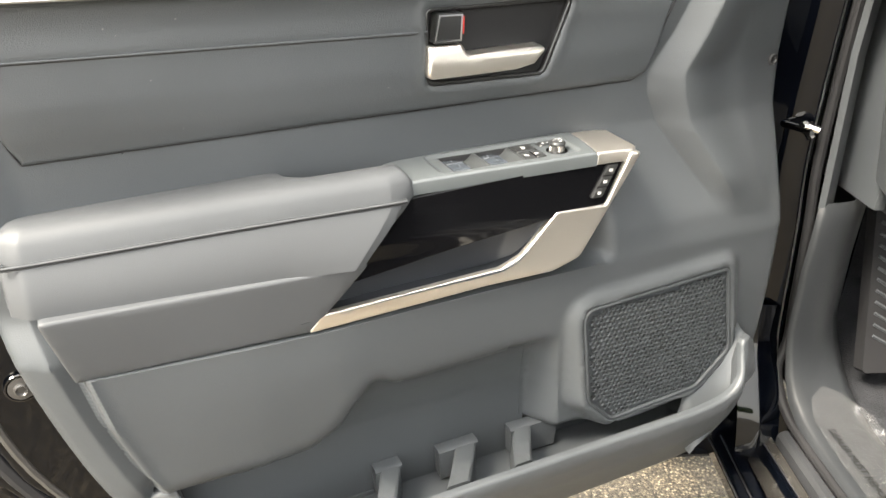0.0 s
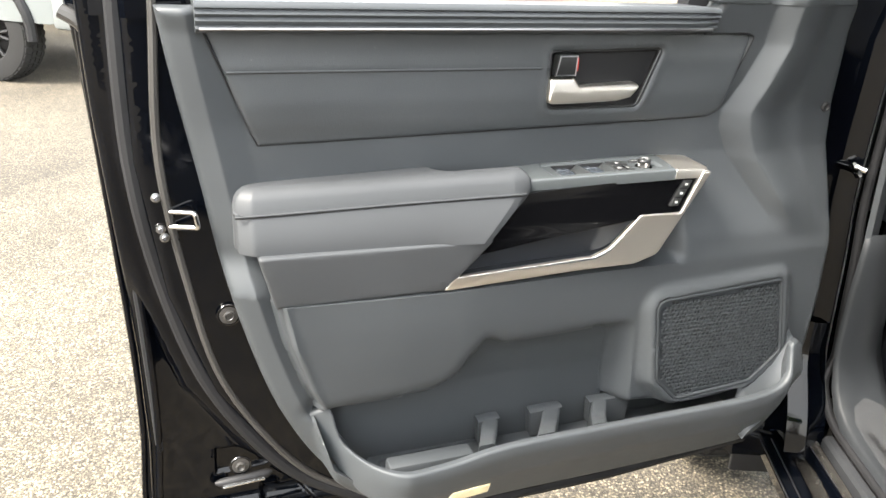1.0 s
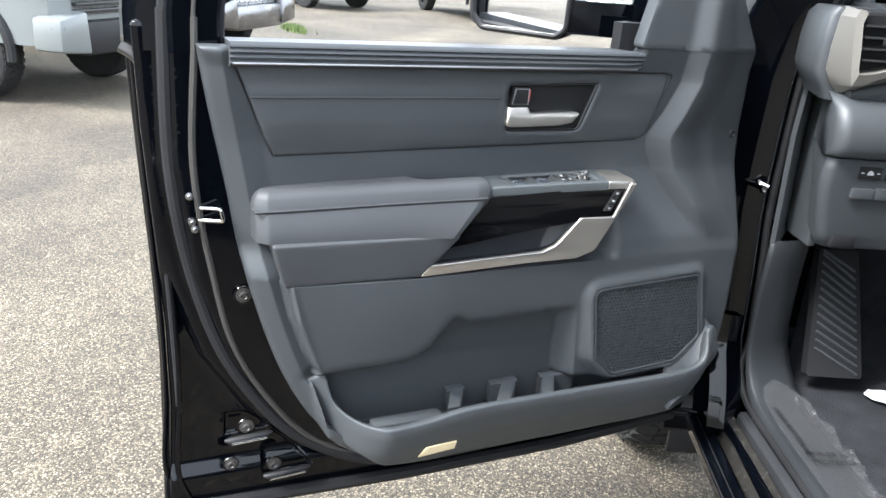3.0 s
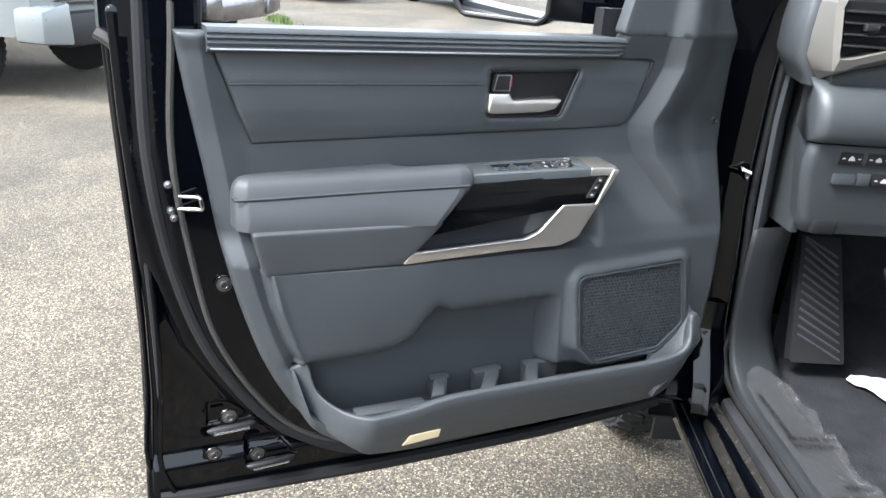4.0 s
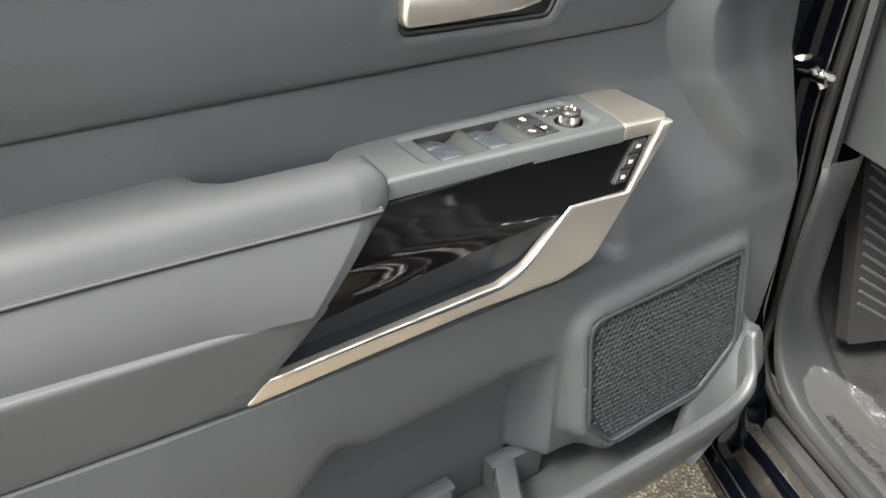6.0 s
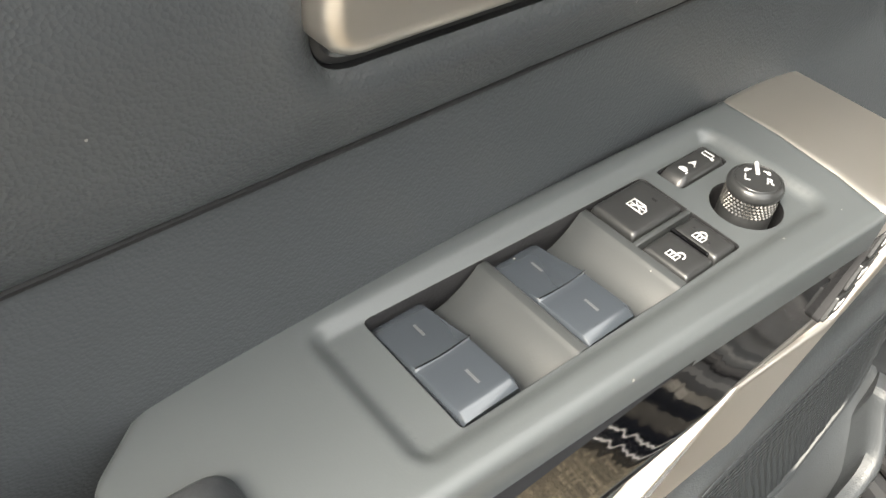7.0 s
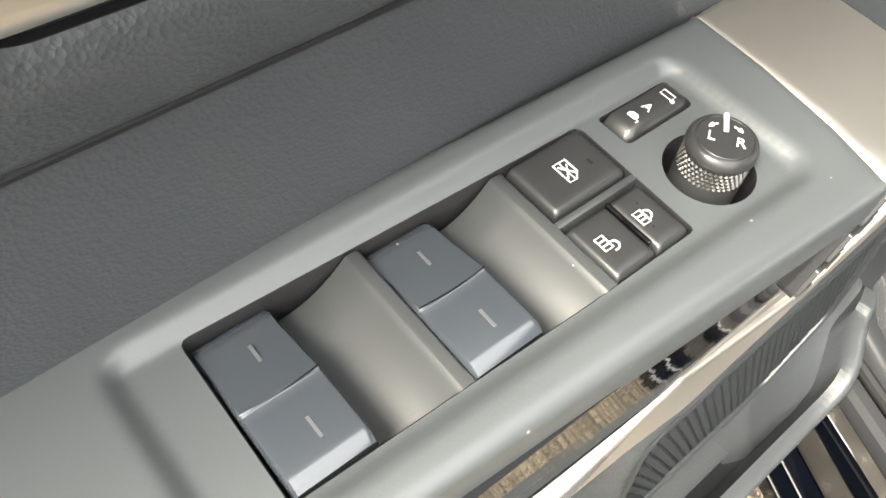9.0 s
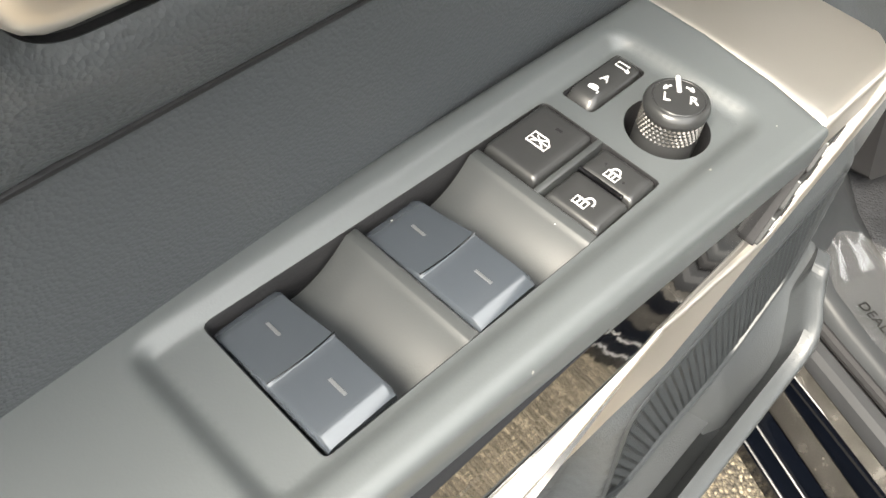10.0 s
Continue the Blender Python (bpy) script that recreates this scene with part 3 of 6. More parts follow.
# lower front wall of the map pocket
WALL = [p for p in RIM if -0.309 < p[0] < 0.580] + [(0.588, 0.815), (0.592, 0.765), (0.580, 0.712), (0.545, 0.642), (0.50, 0.617), (0.19, 0.605), (-0.10, 0.603), (-0.20, 0.617), (-0.268, 0.658), (-0.312, 0.715), (-0.338, 0.772), (-0.343, 0.790)]
def wall_height(Q):
    lip = np.interp(Q[:, 0], [p[0] for p in RIM], [p[1] for p in RIM])
    hh = np.interp(lip - Q[:, 1], [0.0, 0.02, 0.06, 0.16], [0.117, 0.118, 0.108, 0.060])
    k = 1 - sstep(Q[:, 0], -0.345, -0.19)
    return hh * (1 - k) + 0.014 * k - 0.030 * sstep(Q[:, 0], 0.50, 0.56) * sstep(Q[:, 1], 0.75, 0.83) - 0.020 * sstep(Q[:, 0], 0.55, 0.62)
def wall_back(a, b, q, k):
    """The lip is 9 mm thick; behind it the wall runs down into the pocket."""
    x, y, z = q
    lip = float(np.interp(a, [p[0] for p in RIM], [p[1] for p in RIM]))
    if b < lip - 0.012 or a < -0.28:
        return q
    y0 = y - 0.024 * k
    back = 0.009 * min(1, k / 0.25)
    drop = max(0, k - 0.25) / 0.75
    return (x, y0 + back + 0.006 * drop, z - 0.0012 * min(1, k / 0.25) - 0.062 * drop)


P("pocket_wall", relief(rounded(WALL, 0.004), wall_height, res=0.009, edge=0.005, drop=0.0045, skirt=0.024, step=0.006, rings=8, skirt_map=wall_back), TRIM, trim, "charcoal lower wall of the map pocket", smooth=50)

# soft insert with its sewn seam
def insert_height(Q):
    z = Q[:, 1]
    base = np.interp(z, [1.2, 1.232, 1.25, 1.28, 1.33, 1.38], [-0.0180, -0.0172, -0.0118, -0.0078, -0.0085, -0.0105])
    seam = np.interp(Q[:, 0], [-0.45, 0.05, 0.42], [1.327, 1.326, 1.33])
    # hollow around the inner handle
    d = signed(Q, HANDLE_BED)
    return base + 0.0012 * np.exp(-((z - seam - 0.007) / 0.008) ** 2) + 0.0025 * sstep(d, -0.016, -0.005) - 0.0035 * sstep(d, -0.005, 0.0)


bm = relief(INSERT, insert_height, res=0.009, edge=0.007, drop=0.006, skirt=0.006,
            features=[([(-0.435, 1.327), (0.045, 1.326)], 0.0016), (HANDLE_BED + HANDLE_BED[:1], 0.004)], holes=[HANDLE_BED])
insert = P("soft_insert", bm, SOFT, door, "charcoal soft vinyl insert with a sewn seam", smooth=50)

edge_line = np.array([tuple(p) for p in offset(np.array(INSERT), 0.0004)])
face_line = np.array([tuple(p) for p in offset(np.array(INSERT), -0.0025)])
# Dark tube puts in the shade on the underside of the insert's seam.
P("seam_crease", tube([(-0.434, 0.0083, 1.3251), (-0.2, 0.0083, 1.3249), (0.043, 0.0083, 1.3244)], 0.0009, 6), DARK, insert)
# Solid dark tube stands for the shade in the insert's gap.
P("gap_line", tube([(x, 0.0008 - h, z) for (x, z), h in zip(edge_line, trim_height(face_line))], 0.0012, 6, closed=True), DARK, insert, "dark tube painting the shaded gap round the insert")
P("seam", tube([(-0.434, 0.0077, 1.3268), (-0.2, 0.0077, 1.3266), (0.043, 0.0077, 1.3261)], 0.0014, 8), SOFT, insert)
# ribbed strip along the window sill
strip = bmesh.new()
prof = []
for k in range(21):
    z = 1.380 + k * 0.002
    y = -0.020 - 0.006 * math.sin(min(1, (z - 1.380) / 0.01) * math.pi / 2)
    if z < 1.412:
        y += 0.004 * (0.5 + 0.5 * math.cos((z - 1.381) / 0.0095 * 2 * math.pi))
    if z > 1.412:
        y += (z - 1.412) ** 2 * 90
    prof.append((y, z))
prof += [(0.06, 1.417), (0.06, 1.380)]
secs = []
for t in np.linspace(0, 1, 30):
    x = -0.470 + t * 0.785
    squeeze = 1 if t < 0.97 else 0.82
    secs.append([(x + (0.004 if z > 1.40 else 0) * t, y + (0.006 * max(0, t - 0.95) / 0.05), 1.403 + (z - 1.403) * squeeze + 0.0005) for y, z in prof])
loft(secs, bm=strip)
sill = P("window_sill_strip", strip, TRIM, door, "ribbed charcoal strip along the window sill", smooth=40)
P("bright_line", tube([(-0.466, -0.0265, 1.3868), (0.300, -0.0265, 1.3872)], 0.0022, 8), STEEL, sill, "thin satin metal line")

# front sail panel above the trim
sail_poly = rounded([(0.312, 1.4255), (0.608, 1.4240), (0.551, 1.524), (0.42, 1.72), (0.385, 1.73), (0.335, 1.52)], 0.01)
def sail_height(Q):
    return trim_height(np.stack([Q[:, 0] + (Q[:, 1] - 1.418) * np.interp(Q[:, 0], [0.3, 0.45, 0.6], [-0.3, 0.0, 0.5]), 0 * Q[:, 0] + 1.430], 1)) + 0.0006
P("sail_panel", relief(sail_poly, sail_height, res=0.010, edge=0.002, drop=0.0015, skirt=0.03), TRIM, door, "charcoal corner panel beside the mirror", smooth=50)
P("trim_screw", lathe([(0.008, 0), (0.009, 0.002), (0.006, 0.004), (0.004, 0.002)], 14, lambda x, y, z: (0.583 + x, -0.0065 - z, 1.2537 + y)), DARK, trim)

# ---- armrest ----
ARM_PLAN = rounded([(-0.436, 0.046), (-0.436, -0.010), (-0.415, -0.029), (-0.20, -0.043), (-0.030, -0.0575), (0.003, -0.052), (0.005, -0.004), (-0.112, 0.004), (-0.124, 0.014), (-0.130, 0.046)], [0.01, 0.016, 0.016, 0, 0.012, 0.014, 0.012, 0.012, 0.012, 0.008])


def arm_height(Q):
    return 1.1835 + 0.036 * np.clip(Q[:, 0], -0.45, 0) + 0.002 * np.sin((Q[:, 1] + 0.06) / 0.08 * math.pi).clip(0)


def arm_right(z):
    return float(np.interp(z, [0.80, 0.905, 1.0, 1.098, 1.144, 1.165], [-0.129, -0.054, -0.135, -0.052, -0.008, -0.002]))


def arm_skirt(a, b, q, k):
    """The front of the pad leans out a little towards its lower seam."""
    x, y, z = q
    z0 = 1.1555 + 0.036 * max(-0.45, min(0, a))
    z = z0 + (1.083 - z0) * k
    if b < -0.012 and a < -0.012:
        y = b - 0.016 * math.sin(k * math.pi / 2) * (1 - 0.5 * max(0, -a - 0.2))
    w = max(0.0, min(1.0, (a + 0.16) / 0.15))
    return (x + (arm_right(z) - arm_right(z0)) * w, y, z)


armrest = P("armrest_pad", relief(ARM_PLAN, arm_height, res=0.007, edge=0.024, drop=0.028, skirt=0.07, place=flat_plan, rings=8, skirt_map=arm_skirt, step=0.006), LEATHER, door, "stitched grey leatherette armrest pad", smooth=60)
# sewn seam round the front of the pad
line = [(x, y - 0.0016, 1.1540 + 0.036 * x - 0.0015) for x, y in smooth_path([(-0.4365, -0.008), (-0.430, -0.020), (-0.414, -0.0295), (-0.20, -0.0435), (-0.032, -0.0578), (-0.014, -0.0572)], 10)]
P("seam", tube([(x, y - 0.0004, z + 0.0004) for x, y, z in line], 0.0014, 8), LEATHER, armrest)
# Shade below the piping is drawn as a dark tube.
P("seam_crease", tube([(x, y - 0.0002, z - 0.0020) for x, y, z in line], 0.0011, 6), DARK, armrest, "dark tube painting the shade under the seam")
L = resample(line, 0.0066, closed=False)
bm = bmesh.new()
for p, q in zip(L[:-1], L[1:]):
    p, q = Vector(p), Vector(q)
    tube([p.lerp(q, 0.10) + Vector((0, 0.0006, 0.0030)), p.lerp(q, 0.48) + Vector((0, 0.0, 0.0027)), p.lerp(q, 0.84) + Vector((0, 0.0, 0.0022))], 0.00038, 5, bm=bm)
P("stitching", bm, THREAD, armrest, "grey thread stitching")

# middle panel of the armrest block
def mid_height(Q):
    return np.interp(Q[:, 1], [1.0, 1.05, 1.085], [0.0625, 0.069, 0.0725]) + 0.04 * Q[:, 0]
MID = rounded([(-0.411, 1.0835), (-0.388, 0.999), (-0.133, 1.004), (-0.062, 1.086)], [0.006, 0.004, 0.004, 0.004])
P("armrest_side", relief(MID, mid_height, res=0.010, edge=0.005, drop=0.004, skirt=0.07), LEATHER, door, "grey vinyl side panel below the armrest", smooth=50)

# map pocket behind the lower wall
LINER = rounded([(-0.37, 0.84), (-0.33, 0.70), (-0.29, 0.655), (0.205, 0.655), (0.216, 0.70), (0.208, 0.80), (0.194, 0.905), (-0.04, 0.92), (-0.10, 0.87), (-0.15, 0.84)], 0.01)
P("pocket_liner", relief(LINER, liner_height, res=0.012, skirt=0.004), TRIM, trim, smooth=50)
# ---- pull cup, silver frame, gloss panel ----
STRIP = rounded([(-0.137, 1.004), (-0.122, 1.026), (0.120, 1.033), (0.150, 1.047), (0.196, 1.102), (0.268, 1.102), (0.296, 1.172), (0.312, 1.172), (0.238, 1.030), (0.200, 1.014)], [0.003, 0.003, 0.02, 0.02, 0.004, 0.004, 0.003, 0.004, 0.02, 0.02])
def strip_height(Q):
    return np.interp(Q[:, 0], [-0.14, 0.1, 0.2, 0.3], [0.060, 0.053, 0.057, 0.064]) + np.interp(Q[:, 1], [1.0, 1.03, 1.17], [-0.002, 0.002, 0.007])
silver = P("silver_frame", relief(STRIP, strip_height, res=0.006, edge=0.0026, drop=0.002, skirt=0.007), SILVER, door, "satin champagne silver frame round the pull handle", smooth=40)
CAP = rounded([(0.2565, 0.0185), (0.2555, -0.012), (0.2515, -0.042), (0.2455, -0.066), (0.300, -0.068), (0.314, -0.055), (0.320, 0.0185)], [0.002, 0, 0, 0.003, 0.008, 0.006, 0.004])
P("silver_cap", relief(CAP, lambda Q: 1.1768 - 1.2 * np.clip(Q[:, 0] - 0.27, 0, 1) ** 2, res=0.006, edge=0.004, drop=0.003, skirt=0.013, place=flat_plan), SILVER, door, "satin champagne silver end cap", smooth=40)
GLOSSP = rounded([(-0.099, 1.050), (-0.012, 1.140), (-0.004, 1.150), (0.250, 1.166), (0.297, 1.168), (0.272, 1.104), (0.203, 1.096), (0.06, 1.0765)], [0.002, 0.002, 0.002, 0, 0.002, 0.003, 0.004, 0.002])
gloss = P("gloss_panel", relief(GLOSSP, lambda Q: 0.052 + 0.04 * Q[:, 0] + np.interp(Q[:, 1], [1.075, 1.10, 1.17], [-0.002, 0.0, 0.001]), res=0.006, skirt=0.006), GLOSS, door, "piano black panel under the switch panel", smooth=30)
# dark cup behind the gloss panel
secs = []
for y, z, x in ((-0.032, 1.022, 0.128), (-0.029, 1.045, 0.130), (-0.030, 1.075, 0.139), (-0.036, 1.112, 0.152)):
    secs.append([(-0.150, y, z), (0.06, y, z), (x - 0.004, y, z), (x, y - 0.0006, z), (x + 0.004, y - 0.003, z), (x + 0.020, y - 0.0125, z + 0.002), (x + 0.036, y - 0.020, z + 0.006), (x + 0.052, y - 0.024, z + 0.012)])
P("pull_cup", loft(secs, closed_ring=False), CUP_BLACK, door, "satin black back of the pull cup", smooth=60)
rimline = smooth_path([(-0.145, 1.020), (-0.03, 1.0275), (0.100, 1.031), (0.132, 1.036), (0.158, 1.054), (0.203, 1.108)], 5)
P("cup_floor", loft([[(x, y, z) for x, z in rimline] for y in (-0.060, -0.045, -0.028)], closed_ring=False), CUP_BLACK, door, "black floor of the pull cup", smooth=60)
MEM = [(0.243, 1.1145), (0.2605, 1.1145), (0.281, 1.158), (0.264, 1.158)]
mem = P("memory_buttons", block(rounded(MEM, 0.002), -0.050, -0.0655, 0.0008), DARK, door, "black three-button seat memory pad")
for k in range(3):
    x, z = 0.2535 + k * 0.0072, 1.1215 + k * 0.0148
    b = P("button", block(rounded([(x - 0.009, z - 0.006), (x + 0.006, z - 0.006), (x + 0.0115, z + 0.006), (x - 0.0035, z + 0.006)], 0.0012), -0.0525, -0.0668, 0.0006), SWITCH, mem)
    P("icon", block(rounded([(x - 0.002, z - 0.002), (x + 0.0035, z - 0.002), (x + 0.004, z + 0.002), (x + 0.001, z + 0.001), (x - 0.001, z + 0.003)], 0.0004), -0.0668, -0.0671), WHITE, b)

# ---- switch panel ----
BZ = 1.1765
BEZ = rounded([(-0.028, 0.004), (-0.002, 0.024), (0.04, 0.0245), (0.125, 0.022), (0.2565, 0.018), (0.2555, -0.012), (0.2515, -0.042), (0.2455, -0.066), (0.120, -0.0585), (0.0, -0.0515), (-0.006, -0.020), (-0.028, -0.012)], [0.012, 0.016, 0, 0, 0.001, 0, 0, 0.001, 0, 0.003, 0.01, 0.01])
INNER = rounded([(0.0455, 0.0100), (0.2290, 0.0058), (0.2290, -0.0463), (0.170, -0.0440), (0.0455, -0.0400)], [0.004, 0.006, 0.006, 0, 0.004], 10)
WELL = rounded([(0.0606, 0.0094), (0.1886, 0.0050), (0.1876, -0.0416), (0.150, -0.0414), (0.0598, -0.0390)], [0.0025, 0.003, 0.002, 0, 0.002], 3)
AUTO = rounded([(0.1955, 0.0038), (0.2250, 0.0034), (0.2250, -0.0090), (0.1955, -0.0090)], [0.0015, 0.0015, 0.0025, 0.0025], 3)
KC = Vector((0.2085, -0.0290))
KHOLE = [(KC.x + 0.0138 * math.cos(a), KC.y + 0.0138 * math.sin(a)) for a in np.linspace(0, 2 * math.pi, 32, endpoint=False)]


def bez_height(Q):
    d = signed(Q, INNER)
    return BZ + 0.0005 - 0.0036 * sstep(d, -0.0055, 0.0016) - 0.002 * (1 - sstep(Q[:, 0], -0.03, 0.02))


panel = P("switch_panel", relief(BEZ, bez_height, res=0.0018, edge=0.005, drop=0.0036, skirt=0.014, holes=[WELL, AUTO, KHOLE], features=[(resample(INNER, 0.0012) + INNER[:1], 0.0013)], place=flat_plan, step=0.002), BEZEL, door, "satin dark grey window switch panel", smooth=50)
# Added dark sheets over the well walls put shade into the gaps.
for outline in (WELL, AUTO, KHOLE):
    ring = np.array(outline)
    rows = [[(x, y, z) for x, y in offset(ring, d)] for d, z in ((0.0, 1.1735), (0.0004, 1.1729), (0.0005, 1.165), (0.0005, 1.152))]
    P("well_liner", loft(rows, caps=False), DARK, panel, smooth=60)
P("well_floor", box((0.056, -0.048, 1.150), (0.228, 0.012, 1.156)), DARK, panel)


def rocker(x0, x1, yb, yf):
    """A two-lobe window switch: the rear half dished, its brow standing a little over the front half."""
    ym = yb + (yf - yb) * 0.51
    secs = []
    for x, low in ((x0, 0.0022), (x0 + 0.0003, 0.0010), (x0 + 0.0009, 0.0002), (x0 + 0.0022, 0.0), (x1 - 0.0020, 0.0), (x1 - 0.0008, 0.0002), (x1 - 0.0002, 0.0010), (x1, 0.0022)):
        bow = 0.0006 * math.sin(math.pi * (x - x0) / (x1 - x0))
        ring = [(x, yb + 0.0002, 1.160)]
        for t in np.linspace(0, 1, 12):
            lip = 0.0018 * max(0, 0.10 - t) / 0.10
            ring.append((x, yb + (ym - bow - yb) * t, 1.1702 - low - lip + 0.0046 * t ** 1.5))
        ring += [(x, ym - bow - 0.0003, 1.17462 - low), (x, ym - bow - 0.0005, 1.1742 - low)]
        for t in np.linspace(0, 1, 10):
            nose = 0.0016 * (max(0, t - 0.92) / 0.08) ** 2
            ring.append((x, ym - bow - 0.0007 + (yf - ym + bow + 0.0007) * t, 1.1741 - low + 0.0007 * math.sin(math.pi * 0.6 * t) - nose))
        ring += [(x, yf + 0.0004, 1.160)]
        secs.append(ring)
    ob = P("window_switch", loft(secs), ROCKER, panel, "dark grey satin rocker window switch", smooth=40)
    xs = np.linspace(x0 + 0.0006, x1 - 0.0004, 9)
    # Metal tube paints the highlight that runs along the rear half's brow.
    P("crease", tube([(x, ym - 0.0006 * math.sin(math.pi * (x - x0) / (x1 - x0)), 1.17485) for x in xs], 0.00022, 6), DARKCHROME, ob, "bright tube painting the highlight on the brow")
    xc = (x0 + x1) / 2 + 0.0012
    for yy, zz in ((yb - 0.0115, 1.17205), (yf + 0.0105, 1.17465)):
        P("mark", box((xc - 0.0005, yy - 0.0030, zz), (xc + 0.0005, yy + 0.0030, zz + 0.0002), 0.00015, 1), GREYPRINT, ob)
    return ob


rocker(0.0613, 0.0834, 0.0082, -0.0380)
rocker(0.1104, 0.1329, 0.0062, -0.0398)


def scoop(x0, x1, yb, yf):
    """Finger scoop that rises to a flat rib beside the next switch."""
    secs = []
    for y, low in ((yb, 0.0004), (yb - 0.0006, 0.0), (yb - 0.012, 0.0), ((yb + yf) / 2, 0.0), (yf + 0.001, 0.0), (yf, 0.0)):
        ring = []
        for t in np.linspace(0, 1, 16):
            x = x0 + (x1 - 0.0042 - x0) * t
            ring.append((x, y, 1.1628 + 0.0110 * t ** 2.3 - low))
        ring += [(x1 - 0.0036, y, 1.17405 - low), (x1 - 0.0006, y, 1.1740 - low), (x1, y, 1.1734 - low), (x1, y, 1.152), (x0, y, 1.152)]
        secs.append(ring)
    return P("finger_scoop", loft(secs), MODULE, panel, smooth=40)


scoop(0.0842, 0.1100, 0.0066, -0.0402)
scoop(0.1336, 0.1574, 0.0046, -0.0414)
P("divider_rib", box((0.1570, -0.0196, 1.156), (0.1880, -0.0171, 1.1739), 0.0007), MODULE, panel)


def push(x0, x1, y0, y1, z, name, label, r=0.0016):
    """A push button, a little smaller at its top than at its foot."""
    secs = []
    for d, h in ((0.0, 1.158), (0.0, z - 0.0030), (0.0004, z - 0.0011), (0.0010, z - 0.0003), (0.0018, z), (0.0045, z - 0.0001)):
        secs.append([(x, y, h) for x, y in rounded([(x0 + d, y0 + d), (x1 - d, y0 + d), (x1 - d, y1 - d), (x0 + d, y1 - d)], r, 4)])
    return P(name, loft(secs), SWITCH, panel, label, smooth=45)


def icon_line(cx, cy, pts, z, parent, r=0.00022, closed=False):
    """A printed line; its points are given to the right and up as the signs are read, which is along -y and +x."""
    return P("icon", tube([(cx + u, cy - w, z) for w, u in pts], r, 5, closed=closed), WHITE, parent)


ZB = 1.1752
ZI = ZB + 0.0000
b = push(0.1588, 0.1868, -0.0165, 0.0042, ZB, "window_lock_button", "dark grey window lock button with white icon")
wx, wy = 0.1722, -0.0066
icon_line(wx, wy, [(-0.0036, -0.0022), (0.0036, -0.0022), (0.0036, 0.0004), (0.0016, 0.0024), (-0.0036, 0.0024)], ZI, b, 0.0003, True)
icon_line(wx, wy, [(-0.0034, 0.0000), (0.0034, 0.0000)], ZI, b, 0.0002)
icon_line(wx, wy, [(-0.0024, -0.0014), (0.0018, 0.0018)], ZI, b, 0.0003)
icon_line(wx, wy, [(-0.0020, 0.0016), (0.0022, -0.0016)], ZI, b, 0.0003)
P("lamp_slot", box((0.1797, -0.0088, ZB - 0.0002), (0.1807, -0.0066, ZB + 0.0001)), DARK, b, smooth=0)
for x0, x1, nm in ((0.1572, 0.1726, "unlock_button"), (0.1732, 0.1858, "lock_button")):
    b = push(x0, x1, -0.0411, -0.0212, ZB, nm, "dark grey door lock button with white padlock icon", 0.0012)
    cx, cy = (0.1632, -0.0305) if nm.startswith("un") else (0.1780, -0.0305)
    icon_line(cx, cy, [(-0.0022, -0.0022), (0.0022, -0.0022), (0.0022, 0.0006), (-0.0022, 0.0006)], ZI, b, 0.0003, True)
    for w in (-0.0007, 0.0007):
        icon_line(cx, cy, [(w, -0.0020), (w, 0.0005)], ZI, b, 0.0003)
    sh = 0.0020 if nm.startswith("un") else 0.0
    icon_line(cx, cy, [(sh + 0.0015 * math.cos(w2), 0.0008 + 0.0019 * math.sin(w2)) for w2 in np.linspace(0 if not sh else -0.3, math.pi, 9)], ZI, b, 0.0003)
    if not sh:
        for w, u in ((-0.0042, 0.0018), (0.0040, -0.0004)):
            P("lamp_dot", lathe([(0.0005, 0), (0.0005, 0.0002)], 8, lambda x, y, z, w=w, u=u: (cx + u + x, cy - w + y, ZB - 0.0001 + z)), DARK, b)
P("lamp_slot", box((0.1722, -0.0378, 1.170), (0.1736, -0.0214, ZB + 0.0004), 0.0004, 1), GLOSS, panel, "glossy black slot between the lock buttons", smooth=0)

# rocker for the folding mirrors, dished along its length
secs = []
for y, low in ((0.0030, 0.0016), (0.0024, 0.0003), (0.0012, 0.0), (-0.0050, 0.0), (-0.0066, 0.0006), (-0.0078, 0.0022), (-0.0084, 0.006)):
    secs.append([(x, y, z - low) for x, z in ((0.1962, 1.160), (0.1962, 1.1700), (0.1972, 1.1722), (0.1992, 1.1744), (0.2010, 1.1752), (0.2060, 1.1750), (0.2120, 1.1749), (0.2180, 1.1750), (0.2222, 1.1752), (0.2236, 1.1744), (0.2243, 1.1722), (0.2243, 1.160))])
b = P("mirror_fold_switch", loft(secs), SWITCH, panel, "dark grey rocker for folding mirrors", smooth=45)


def W(name, text, size, m, material, parent):
    ob = words(name, text, size, m, material)
    ob.parent = parent
    ob.matrix_parent_inverse = world_of(parent).inverted()
    return ob


W("letter", "A", 0.0048, pose(0.2104, -0.0024, 1.1750, 0, 0, -88), WHITE, b)
icon_line(0.2196, -0.0024, [(-0.0022, -0.0011), (0.0022, -0.0011), (0.0022, 0.0011), (-0.0022, 0.0011)], 1.1751, b, 0.00025, True)
icon_line(0.2196, -0.0024, [(0.0022, -0.0004), (0.0034, -0.0010), (0.0034, -0.0016), (0.0022, -0.0016)], 1.1751, b, 0.0003)
P("icon", block(rounded([(0.2030, -0.0006), (0.2030, -0.0036), (0.2048, -0.0040), (0.2056, -0.0030), (0.2054, -0.0012), (0.2044, -0.0004)], 0.0004), 1.1747, 1.1752, 0, flat_plan), WHITE, b)
